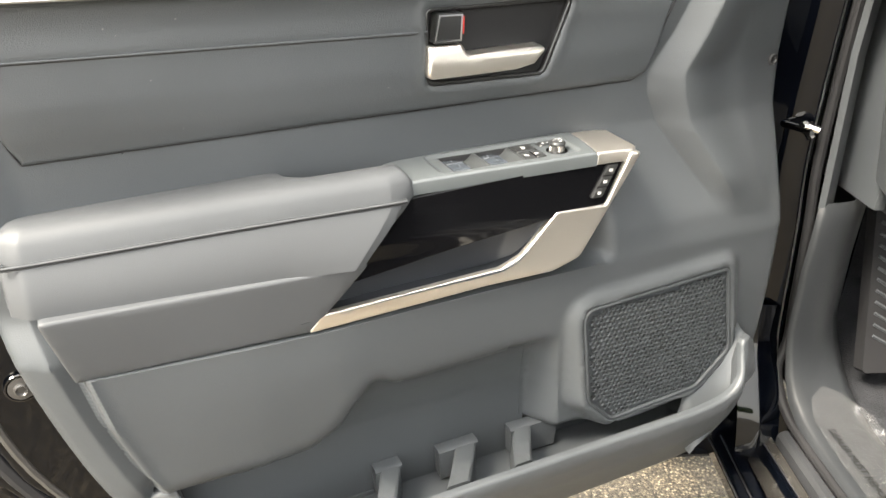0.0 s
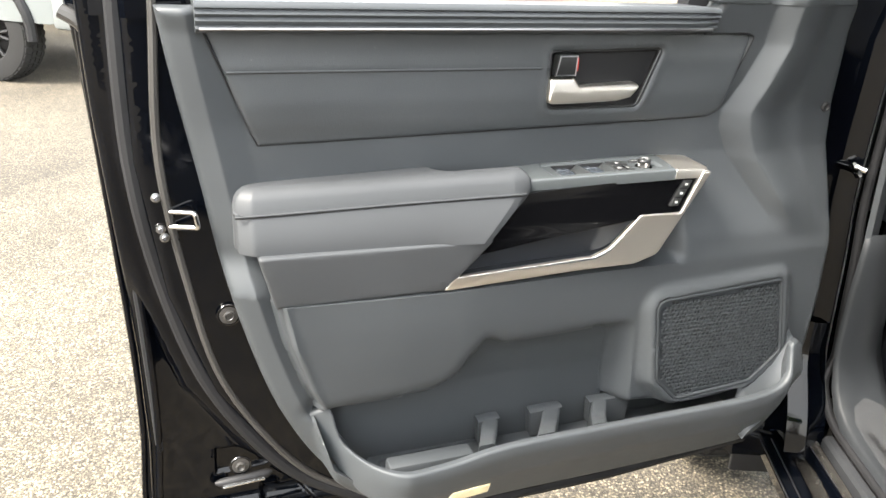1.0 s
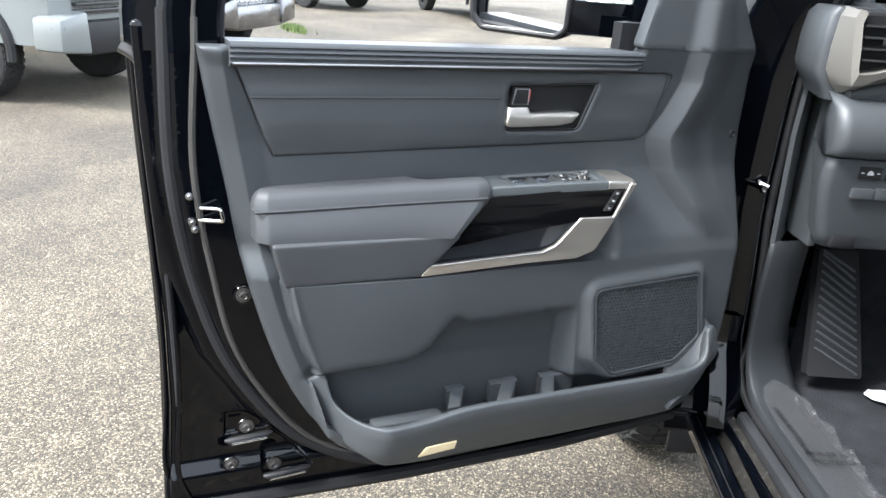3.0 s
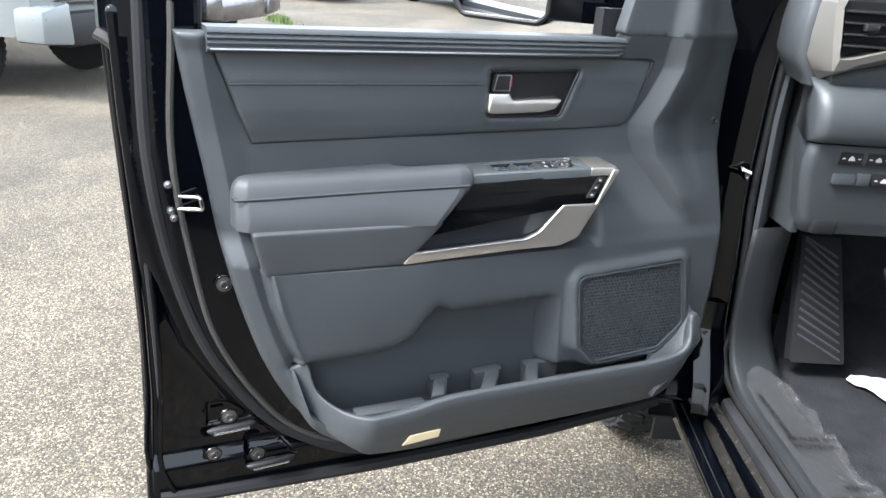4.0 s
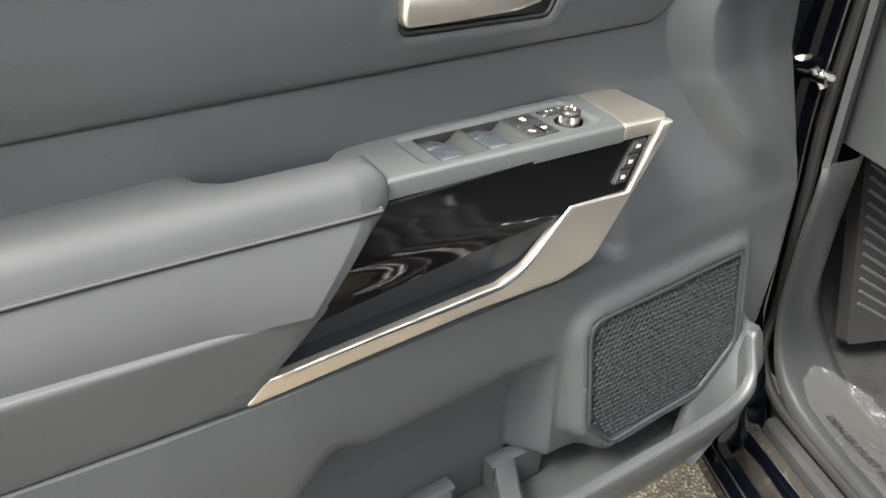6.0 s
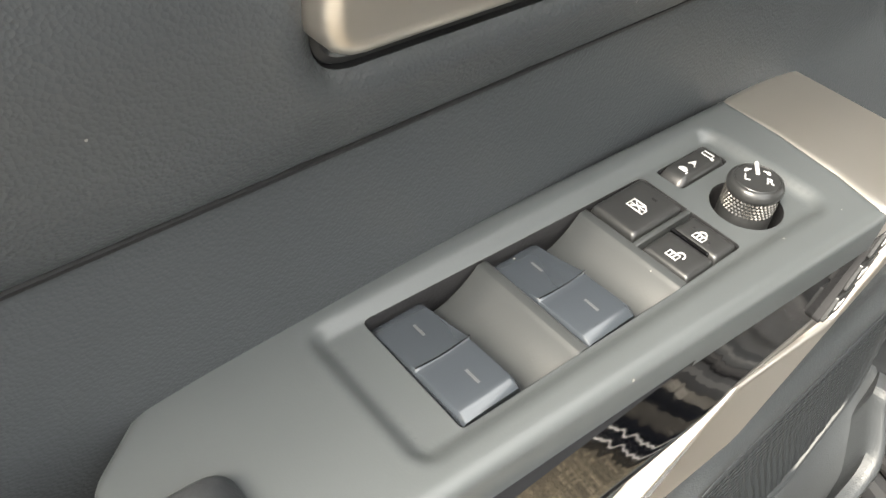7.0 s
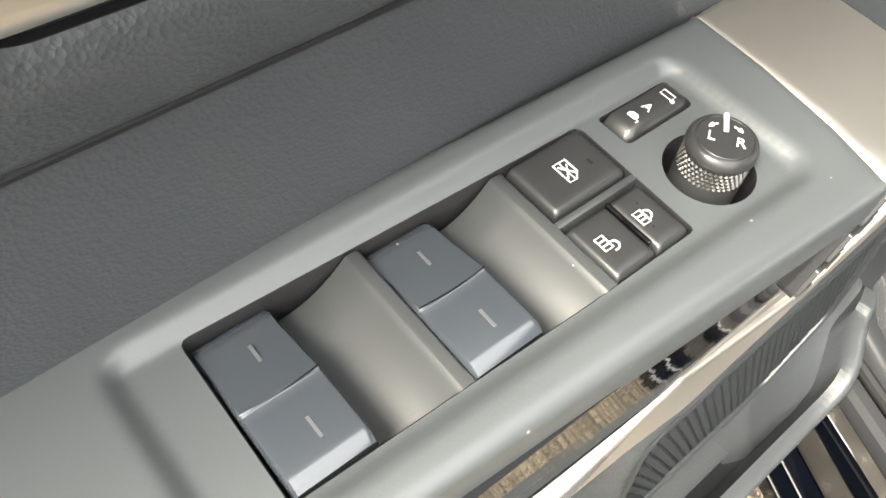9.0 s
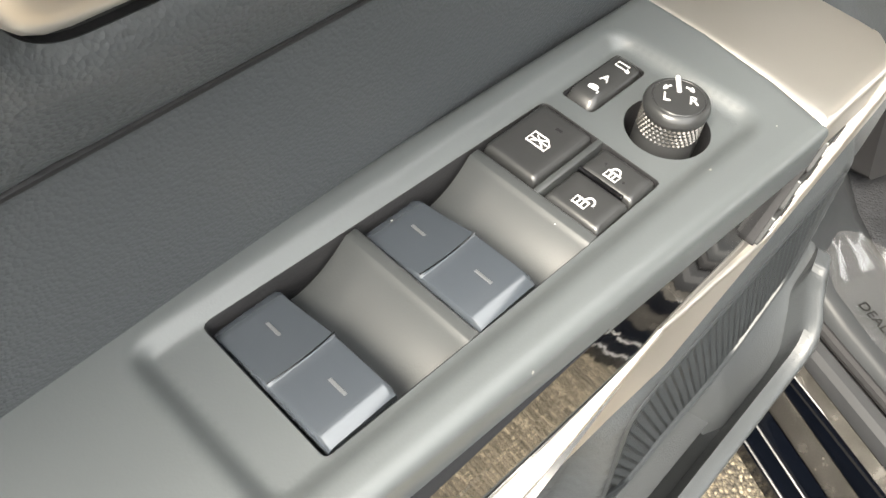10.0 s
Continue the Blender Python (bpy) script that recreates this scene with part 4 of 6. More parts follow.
icon_line(0.2030, -0.0038, [(0.0, 0.0006), (0.0010, 0.0004), (0.0010, -0.0006)], 1.1751, b, 0.0003)

# mirror knob, turned, with a knurled waist
KNOB = [(0.0101, -0.022), (0.0101, -0.0040), (0.0096, -0.0030), (0.0096, 0.0046), (0.0100, 0.0052), (0.0103, 0.0060), (0.0104, 0.0070), (0.0102, 0.0080), (0.0096, 0.0090), (0.0088, 0.0095), (0.0084, 0.0095), (0.0082, 0.0092), (0.0079, 0.0096), (0.0040, 0.0097)]
knob = P("mirror_knob", lathe(KNOB, 40, lambda x, y, z: (KC.x + x, KC.y + y, BZ + z)), SWITCH, panel, "round black mirror knob with a knurled waist", smooth=40)
bm = bmesh.new()
for row in range(5):
    for k in range(40):
        a = 2 * math.pi * (k + 0.5 * (row % 2)) / 40
        c = Vector((KC.x + 0.0096 * math.cos(a), KC.y + 0.0096 * math.sin(a), BZ - 0.0018 + row * 0.0014))
        o, t = Vector((math.cos(a), math.sin(a), 0)), Vector((-math.sin(a), math.cos(a), 0))
        v = [bm.verts.new(q) for q in (c + t * 0.00075, c + Vector((0, 0, 0.0007)), c - t * 0.00075, c - Vector((0, 0, 0.0007)), c + o * 0.0006)]
        for i in range(4):
            bm.faces.new([v[i], v[(i + 1) % 4], v[4]])
bmesh.ops.recalc_face_normals(bm, faces=bm.faces)
P("knurl", bm, KNURL, knob, "satin knurled band", smooth=0)
zt = BZ + 0.00975
KU = Vector((math.sin(radians(52)), math.cos(radians(52))))
KR = Vector((KU.y, -KU.x))


def on_knob(r, u):
    p = KC + KR * r + KU * u
    return (p.x, p.y, zt)


W("letter", "L", 0.0050, pose(*on_knob(-0.0040, -0.0006), 0, 0, -58), WHITE, knob)
W("letter", "R", 0.0050, pose(*on_knob(0.0042, -0.0012), 0, 0, -58), WHITE, knob)
P("pointer", tube([on_knob(0.0, 0.0022), on_knob(0.0, 0.0092)], 0.0008, 6), WHITE, knob)
for sgn in (-1, 1):
    P("arrow", tube([on_knob(0.0058 * math.sin(a * sgn), 0.0052 * math.cos(a)) for a in np.linspace(0.40, 0.95, 6)], [0.0003, 0.0003, 0.0003, 0.0009, 0.0006, 0.0002], 5), WHITE, knob)

# the whole switch panel falls gently towards the rear and leans a little
def settle(x, y):
    """How the panel is moved at a place in its own plan: along y and up."""
    fall = 0.045 * (0.2 - x) + 0.0008
    return 0.6 * fall - 0.0007, -fall + 0.0012 - 0.0085 * (x - 0.2) + 0.019 * y


for ob in (panel, *panel.children_recursive):
    if ob.matrix_basis != Matrix():
        dy, dz = settle(*ob.matrix_basis.translation.xy)
        ob.matrix_basis = Matrix.Translation((0, dy, dz)) @ ob.matrix_basis
        continue
    for w in ob.data.vertices:
        dy, dz = settle(w.co.x, w.co.y)
        w.co.y += dy
        w.co.z += dz

# ---- inner handle ----
BED_IN = HANDLE_BED
bed = bmesh.new()
secs = []
LB = np.array(BED_IN)
for d, y in ((0.0, 0.0003), (0.001, 0.006), (0.003, None), (0.008, None)):
    ring = np.array([tuple(p) for p in offset(LB, d)])
    hh = insert_height(ring)
    secs.append([(p[0], -hv + y if y else 0.0225 + 0.15 * (d - 0.003), p[1]) for p, hv in zip(ring, hh)])
loft(secs, caps=False, bm=bed)
ring = [bed.verts.new(p) for p in secs[-1]]
bed.faces.new(ring)
bmesh.ops.recalc_face_normals(bed, faces=bed.faces)
handle = P("inner_handle", bed, DARK, door, "black recess of the inner door handle", smooth=40)
rim_in = np.array([tuple(p) for p in offset(LB, 0.0022)])
P("recess_rim", tube([(p[0], 0.0035 - hv, p[1]) for p, hv in zip(rim_in, insert_height(LB))], 0.0024, 8, closed=True), SWITCH, handle, "dark rolled rim of the recess")
LEVER = rounded([(0.0385, 1.272), (0.043, 1.311), (0.086, 1.311), (0.092, 1.298), (0.196, 1.301), (0.203, 1.296), (0.187, 1.279), (0.160, 1.274)], [0.010, 0.004, 0.008, 0.006, 0.004, 0.004, 0.006, 0.006])
def lever_height(Q):
    return np.interp(Q[:, 0], [0.03, 0.09, 0.2], [0.003, 0.004, -0.001]) - 0.006 * sstep(Q[:, 1], 1.292, 1.312)
P("lever", relief(LEVER, lever_height, res=0.006, edge=0.005, drop=0.004, skirt=0.018), SILVER, handle, "satin champagne silver door lever", smooth=50)
LOCK = rounded([(0.047, 1.313), (0.053, 1.347), (0.085, 1.347), (0.084, 1.313)], 0.003)
lock = P("lock_lever", block(LOCK, 0.018, 0.000, 0.002), SWITCH, handle, "dark grey lock lever")
P("lock_frame", tube([(0.0495, -0.0005, 1.316), (0.0545, -0.0005, 1.3445), (0.0830, -0.0005, 1.3445), (0.0820, -0.0005, 1.316)], 0.0014, 6, closed=True), STEEL, lock)
P("red_mark", box((0.0865, 0.004, 1.322), (0.0885, 0.014, 1.342), 0.0005), RED, handle, "red unlocked mark")

# ---- speaker ----
def spk_y(z):
    return -float(np.interp(z, [0.73, 0.95], [0.068, 0.055])) + 0.001


spk = P("speaker_frame", tube([(p[0], spk_y(p[1]) + 0.0015, p[1]) for p in SPEAKER], 0.0034, 8, closed=True), GRILLE, door, "black speaker grille frame")
P("grille_sheet", relief(SPEAKER, lambda Q: np.interp(Q[:, 1], [0.73, 0.95], [0.068, 0.055]) - 0.0065, res=0.03, skirt=0.003), DARK, spk)
bm = bmesh.new()
dx, dz = 0.0088, 0.0076
rows = int(0.24 / dz)
cells = [(0.25 + dx * (i + 0.5 * (j % 2)), 0.73 + dz * j) for j in range(rows) for i in range(36)]
C = np.array(cells)
C = C[signed(C, SPEAKER) > 0.008]
for cx, cz in C:
    outr = [bm.verts.new((cx + 0.00505 * math.cos(a), spk_y(cz) + 0.001, cz + 0.00505 * math.sin(a))) for a in [math.pi / 6 + k * math.pi / 3 for k in range(6)]]
    inr = [bm.verts.new((cx + 0.0031 * math.cos(a), spk_y(cz) + 0.002, cz + 0.0031 * math.sin(a))) for a in [math.pi / 6 + k * math.pi / 3 for k in range(6)]]
    deep = [bm.verts.new((cx + 0.0029 * math.cos(a), spk_y(cz) + 0.004, cz + 0.0029 * math.sin(a))) for a in [math.pi / 6 + k * math.pi / 3 for k in range(6)]]
    for k in range(6):
        bm.faces.new([outr[k], outr[(k + 1) % 6], inr[(k + 1) % 6], inr[k]])
        bm.faces.new([inr[k], inr[(k + 1) % 6], deep[(k + 1) % 6], deep[k]])
tagged(P("grille_mesh", bm, GRILLE, spk, "black honeycomb speaker mesh", smooth=0), kind="stuff")

# ---- map pocket dividers, courtesy lamp ----
def divider(back, lip, web):
    """A web across the map pocket with a flat top bar at its back; back and lip are spans of x, web a span within the back bar."""
    bm = loft([[(back[0], y, z), (back[1], y, z + 0.001), (back[1] - 0.004, y, z - d), (back[0] + 0.004, y, z - d)] for y, z, d in ((0.010, 0.719, 0.05), (-0.004, 0.719, 0.05), (-0.009, 0.716, 0.05))])
    secs = []
    for t in np.linspace(0, 1, 7):
        y = -0.002 - 0.086 * t
        x0 = (web[0] * (1 - t) + lip[0] * t)
        x1 = (web[1] * (1 - t) + lip[1] * t)
        z = 0.7185 + 0.010 * t - 0.010 * math.sin(math.pi * t)
        secs.append([(x0, y, z - 0.003), (x0 + 0.004, y, z), (x1 - 0.004, y, z), (x1, y, z - 0.003), (x1 + 0.002, y, 0.66), (x0 - 0.002, y, 0.66)])
    loft(secs, bm=bm)
    return P("pocket_divider", bm, TRIM, trim, smooth=40)


divider((-0.040, 0.001), (-0.072, -0.043), (-0.030, 0.001))
divider((0.060, 0.125), (0.034, 0.070), (0.090, 0.125))
divider((0.182, 0.268), (0.142, 0.172), (0.190, 0.222))
P("pocket_step", box((-0.215, -0.060, 0.655), (-0.065, -0.026, 0.693), 0.006), TRIM, trim)
P("pocket_floor", box((-0.215, -0.085, 0.652), (0.50, 0.03, 0.660)), TRIM, trim)
secs = []
for t in np.linspace(0, 1, 7):
    row = []
    for (xa, ya, za), (xb, yb, zb) in (((0.468, -0.056, 0.660), (0.470, -0.100, 0.640)), ((0.474, -0.060, 0.735), (0.478, -0.102, 0.655)), ((0.484, -0.061, 0.744), (0.490, -0.102, 0.664)), ((0.505, -0.060, 0.757), (0.512, -0.101, 0.680)), ((0.535, -0.0585, 0.782), (0.545, -0.093, 0.738)), ((0.556, -0.057, 0.812), (0.564, -0.079, 0.796)), ((0.568, -0.054, 0.830), (0.576, -0.069, 0.821)), ((0.578, -0.046, 0.838), (0.586, -0.062, 0.820))):
        row.append((xa + (xb - xa) * t, ya + (yb - ya) * t, za + (zb - za) * t - 0.004 * math.sin(math.pi * t)))
    secs.append(row)
P("pocket_end", loft(secs, closed_ring=False), TRIM, trim, smooth=60)
LAMP = rounded([(-0.132, 0.626), (-0.120, 0.658), (-0.050, 0.657), (-0.048, 0.628)], 0.004)
P("courtesy_lamp", relief(LAMP, lambda Q: wall_height(Q) + 0.0025, res=0.006, edge=0.004, drop=0.003, skirt=0.012), AMBER, door, "cream courtesy lamp lens at the door bottom")

# ---- painted shell ----
OUTLINE = rounded([(-0.482, 1.402), (-0.484, 1.445), (-0.612, 1.44), (-0.606, 1.264), (-0.593, 1.064), (-0.583, 0.876), (-0.582, 0.70), (-0.594, 0.475), (-0.58, 0.452), (-0.25, 0.446), (0.26, 0.455), (0.60, 0.480), (0.665, 0.515), (0.678, 0.80), (0.640, 1.00), (0.622, 1.25), (0.602, 1.402)], 0.012)
WS = [(-0.562, 1.46), (-0.563, 1.203), (-0.533, 0.996), (-0.477, 0.819), (-0.381, 0.665), (-0.287, 0.583), (-0.161, 0.528), (0.05, 0.517), (0.60, 0.545)]
PLATES = [[(-0.481, 0.616), (-0.386, 0.621), (-0.418, 0.669), (-0.479, 0.670)], [(-0.408, 0.516), (-0.296, 0.522), (-0.344, 0.572), (-0.404, 0.572)]]
def left_of_ws(Q):
    """Distance outside the seal line, towards the door's rim."""
    wx = np.interp(Q[:, 1], [p[1] for p in WS[::-1]][2:], [p[0] for p in WS[::-1]][2:])
    return wx - Q[:, 0]
def shell_height(Q):
    x, z = Q[:, 0], Q[:, 1]
    d = np.maximum(left_of_ws(Q), 0.53 - z - 0.02 * (x > 0.3))
    low = np.interp(z, [0.5, 0.8, 1.2], [-0.062, -0.045, -0.034])
    k = (1 - sstep(z, 0.95, 1.08)) * sstep(z, 0.53, 0.57)
    h = low - 0.030 * sstep(d, -0.012, 0.02) - k * (0.012 * sstep(d, 0.035, 0.05) + 0.35 * np.clip(left_of_ws(Q) - 0.035, 0, 0.03))
    for plate in PLATES:
        h -= 0.008 * sstep(signed(Q, plate), -0.002, 0.005)
    return h
body = P("painted_shell", relief(OUTLINE, shell_height, res=0.0065, edge=0.01, drop=0.008, skirt=0.07, features=[([(x + d, z) for x, z in WS[:-2]], 0.007) for d in (0.012, 0.004, -0.004, -0.012, -0.020)] + [(p + p[:1], 0.0018) for p in PLATES]), PAINT, door, "glossy black painted door shell", smooth=50)
# outer skin, bowed outwards
secs = []
for z, y in ((0.452, 0.142), (0.62, 0.185), (0.80, 0.20), (1.0, 0.205), (1.2, 0.195), (1.34, 0.17), (1.393, 0.15)):
    xl = np.interp(z, [0.48, 0.7, 0.876, 1.064, 1.264, 1.44], [-0.600, -0.590, -0.590, -0.600, -0.612, -0.62])
    secs.append([(xl, y - 0.055, z), (xl - 0.004, y - 0.05, z), (xl - 0.002, y - 0.02, z), (xl + 0.02, y, z), (0.0, y + 0.02, z), (0.62, y + 0.005, z), (0.68, y - 0.03, z), (0.67, y - 0.04, z)])
P("outer_skin", loft(secs, closed_ring=True), PAINT, door, smooth=50)
seal = P("rubber_seal", tube(smooth_path([(p[0], 0.050 if p[1] > 1.0 else 0.058, p[1]) for p in WS], 6), 0.0125, 10), RUBBER, door, "black rubber door seal")
P("rubber_seal", tube(smooth_path([(-0.596, 0.081, 1.42), (-0.588, 0.081, 1.2), (-0.575, 0.084, 1.0), (-0.568, 0.086, 0.80), (-0.566, 0.086, 0.70)], 5), 0.006, 8), RUBBER, door)
P("bottom_seal", tube([(-0.578, 0.088, 0.472), (-0.50, 0.085, 0.468), (-0.1, 0.08, 0.462), (0.3, 0.075, 0.470), (0.64, 0.07, 0.498)], 0.014, 8), RUBBER, door)
# Grey here is the ground's reflection, put into the edge's colour.
P("rolled_edge", tube(smooth_path([(-0.517, 0.032, 1.45), (-0.519, 0.032, 1.389), (-0.527, 0.034, 1.205), (-0.503, 0.040, 1.019), (-0.459, 0.046, 0.833), (-0.352, 0.052, 0.655), (-0.235, 0.056, 0.560), (-0.13, 0.058, 0.530)], 6), 0.0062, 8), EDGE, door, "rolled edge of the inner shell, grey from painted ground reflection")
P("seal_lip", tube(smooth_path([(-0.545, 0.046, 1.45), (-0.549, 0.046, 1.203), (-0.521, 0.050, 1.00), (-0.466, 0.054, 0.825), (-0.371, 0.058, 0.673), (-0.275, 0.060, 0.593), (-0.155, 0.062, 0.538)], 6), 0.0035, 8), EDGE, door)
for dx, y, r in ((-0.578, 0.080, 0.0055), (-0.601, 0.098, 0.0050)):
    P("rim_fold", tube(smooth_path([(dx - 0.012, y, 1.44), (dx - 0.006, y, 1.264), (dx + 0.004, y, 1.064), (dx + 0.012, y + 0.003, 0.876), (dx + 0.012, y + 0.005, 0.72), (dx + 0.004, y + 0.008, 0.56), (dx + 0.030, y + 0.008, 0.475)], 6), r, 8), PAINT, door)
P("moulding_end", tube(smooth_path([(-0.628, 0.085, 1.395), (-0.606, 0.078, 1.380), (-0.592, 0.076, 1.345), (-0.588, 0.078, 1.29)], 6), [0.010] * 6 + [0.009] * 6 + [0.006] * 7, 10), EDGE, door, "grey end of the sill moulding")
# window frame above the sill
def upright(z):
    k = max(0, z - 1.45) * 0.10
    y = max(0, z - 1.45) * -0.05
    prof = ((-0.626, 0.115), (-0.622, 0.088), (-0.606, 0.074), (-0.594, 0.064), (-0.5825, 0.0610), (-0.5665, 0.046), (-0.5505, 0.0315), (-0.516, 0.0310), (-0.482, 0.030), (-0.476, 0.036), (-0.474, 0.115))
    return [(a + k, b + y, z) for a, b in prof]
wf = P("window_frame", loft([upright(z) for z in (1.392, 1.45, 1.60, 1.75, 1.88)]), PAINT, door, "black window frame upright", smooth=30)
P("frame_seal", tube([(-0.562, 0.050, 1.40), (-0.560, 0.050, 1.46), (-0.546, 0.043, 1.60), (-0.519, 0.030, 1.87)], 0.0125, 10), RUBBER, wf)
P("frame_edge", tube([(-0.519, 0.033, 1.40), (-0.518, 0.033, 1.46), (-0.503, 0.026, 1.60), (-0.476, 0.013, 1.87)], 0.0045, 8), EDGE, wf)
P("glass_run", tube([(-0.478, 0.052, 1.40), (-0.476, 0.052, 1.46), (-0.462, 0.045, 1.60), (-0.434, 0.032, 1.87)], 0.010, 8), RUBBER, wf)
P("window_frame", loft([[(x, y + 0.03, z - 0.03), (x, y - 0.03, z - 0.03), (x, y - 0.04, z + 0.03), (x, y + 0.03, z + 0.03)] for x, y, z in ((-0.56, 0.07, 1.86), (0.0, 0.06, 1.885), (0.24, 0.06, 1.87))]), PAINT, door)
P("window_frame", loft([[(x - 0.03, y + 0.03, z), (x - 0.03, y - 0.03, z), (x + 0.03, y - 0.03, z), (x + 0.03, y + 0.03, z)] for x, y, z in ((0.565, 0.03, 1.42), (0.50, 0.04, 1.56), (0.22, 0.06, 1.88))]), PAINT, door)
P("window_channel", box((-0.47, 0.045, 1.37), (0.34, 0.11, 1.405), 0.004), RUBBER, door)

# Added dark block that keeps bright ground from showing below the sail panel.
P("sail_bracket", box((0.29, 0.03, 1.36), (0.575, 0.06, 1.47)), DARK, door)
# bolts, latch loop and plugs on the shell
def bolt(x, y, z, r, mat=STEEL, name="bolt"):
    bm = lathe([(r * 1.7, 0), (r * 1.7, 0.002), (r, 0.0025), (r, 0.006), (r * 0.75, 0.007), (r * 0.5, 0.004)], 14, lambda a, c, h: (x + a, y - h, z + c))
    ob = P(name, bm, mat, body)
    ring = [(x + r * 2.0 * math.cos(a), y, z + r * 2.0 * math.sin(a)) for a in np.linspace(0, 2 * math.pi, 17)[:-1]]
    P("washer", tube(ring, r * 0.22, 6, closed=True), GLOSS, ob)
    return ob
bolt(-0.447, 0.036, 0.958, 0.0085, EDGE)
bolt(-0.440, 0.075, 0.650, 0.0085, EDGE)
bolt(-0.473, 0.070, 0.570, 0.0075, EDGE)
bolt(-0.384, 0.080, 0.545, 0.0085, EDGE)
for x, z in ((-0.535, 1.152), (-0.532, 1.105), (-0.528, 1.092)):
    bolt(x, 0.036, z, 0.004)
for (x0, z0, x1, z1) in ((-0.474, 0.623, -0.398, 0.627), (-0.398, 0.523, -0.318, 0.528)):
    slot = P("drain_slot", tube([(x0 - 0.010, 0.071, z0 + 0.002), (x0, 0.069, z0 + 0.002), (x1, 0.069, z1 + 0.002), (x1 + 0.010, 0.071, z1 + 0.003)], [0.003, 0.008, 0.008, 0.003], 10), DARK, body, "black drain slot with a painted glint on its lip")
    # Chrome bar paints the sky's reflection on the slot's lower lip.
    P("slot_lip", tube([(x0 + 0.002, 0.0615, z0 - 0.001), (x1 - 0.004, 0.0615, z1 - 0.001)], 0.0034, 8), CHROME, slot)
P("latch_loop", tube(rounded3([(-0.519, 0.034, 1.131), (-0.486, 0.012, 1.134), (-0.482, 0.011, 1.111), (-0.519, 0.034, 1.108)], 0.006), 0.0036, 8), CHROME, door, "chrome latch loop")

# ---- outside mirror ----
mir = thing("side_mirror", "black side mirror with chrome-edged glass on the open door", "mirror")
mir.location = (0.3, 0.3, 1.42)
MN, ME, MC = Vector((-0.72, -0.694, 0)), Vector((0.694, -0.72, 0)), Vector((0.170, 0.240, 0))


def mirror_place(a, b2, h):
    """Across the glass, height, depth behind the glass."""
    return tuple(MC + ME * a - MN * h + Vector((0, 0, b2)))


MG = rounded([(-0.106, 1.60), (-0.104, 1.455), (-0.085, 1.428), (0.085, 1.424), (0.106, 1.440), (0.112, 1.64), (0.09, 1.68), (-0.085, 1.68)], 0.02)
P("mirror_glass", block(MG, 0.0, 0.004, 0, mirror_place), MIRROR, mir, "clear mirror glass", smooth=0)
P("mirror_rim", tube([mirror_place(p[0], p[1], -0.001) for p in MG], 0.006, 8, closed=True), DARK, mir)
P("mirror_housing", block([tuple(p) for p in offset(np.array(MG), -0.008)], 0.008, 0.12, 0.025, mirror_place, 3), PAINT, mir, "glossy black mirror housing")
P("mirror_arm", loft([[(x, y - d, z0), (x, y + d, z0), (x, y + d, z1), (x, y - d, z1)] for x, y, d, z0, z1 in ((0.24, 0.22, 0.05, 1.432, 1.50), (0.36, 0.17, 0.05, 1.430, 1.50), (0.47, 0.11, 0.045, 1.430, 1.51))]), PAINT, mir)
# Thin steel tube paints the highlight on the black arm.
P("mirror_arm_line", tube([(0.262, 0.165, 1.467), (0.37, 0.117, 1.466)], 0.0016, 6), STEEL, mir)
P("mirror_foot", box((0.37, 0.045, 1.444), (0.53, 0.13, 1.53), 0.01), PAINT, mir)

# =====================================================================
# the truck's body: u rearwards, v into the cabin
# =====================================================================
O = Vector((0.70, 0.06, 0))
UA, VA = Vector((-0.37, -0.929, 0)), Vector((0.929, -0.37, 0))


def B(u, v, z):
    return tuple(O + UA * u + VA * v + Vector((0, 0, z)))


truck = thing("pickup_truck", "black pickup truck cab with its front door open", "truck")
truck.location = B(0, 0, 0)
SEAM_Z = [0.45, 0.52, 0.60, 0.71, 0.79, 0.94, 1.05, 1.17, 1.36, 1.48, 1.62, 1.85]
SEAM_V = [0.150, 0.140, 0.108, 0.088, 0.083, 0.075, 0.066, 0.066, 0.066, 0.076, 0.10, 0.15]
SEAM_U = [0.04, 0.02, 0.0, 0.0, 0.0, 0.0, 0.0, 0.0, 0.01, 0.03, 0.10, 0.30]
secs = []
for z, v, u in zip(SEAM_Z, SEAM_V, SEAM_U):
    o = -0.085 + max(0, z - 1.4) * 0.25
    secs.append([B(u - 0.16, o - 0.01, z), B(u - 0.035, o, z), B(u - 0.022, o + 0.012, z), B(u - 0.020, v - 0.05, z), B(u - 0.012, v - 0.022, z), B(u - 0.001, v - 0.006, z), B(u, v + 0.004, z), B(u - 0.2, v + 0.02, z)])
P("hinge_pillar", loft(secs, closed_ring=True), PAINT, truck, "glossy black front door pillar", smooth=40)
SEAL_LINE = [(u + 0.004, v + 0.017, z) for z, v, u in zip(SEAM_Z[:2:-1], SEAM_V[:2:-1], SEAM_U[:2:-1])]
SEAL_LINE += [(0.018, 0.090, 0.655), (0.045, 0.092, 0.612), (0.085, 0.094, 0.588), (0.15, 0.097, 0.578), (0.30, 0.099, 0.576), (0.8, 0.099, 0.576), (1.4, 0.099, 0.576)]
line = smooth_path([B(*p) for p in SEAL_LINE], 5)
P("opening_seal", tube(line, 0.009, 10), RUBBER, truck, "black rubber seal round the door opening")
# The reflection on the black flange is painted with a steel tube.
P("seam_edge", tube(smooth_path([B(u + 0.003, v - 0.002, z) for z, v, u in zip(SEAM_Z[2:], SEAM_V[2:], SEAM_U[2:])], 5), 0.0016, 6), STEEL, truck, "steel tube painting the glint on the pillar flange")
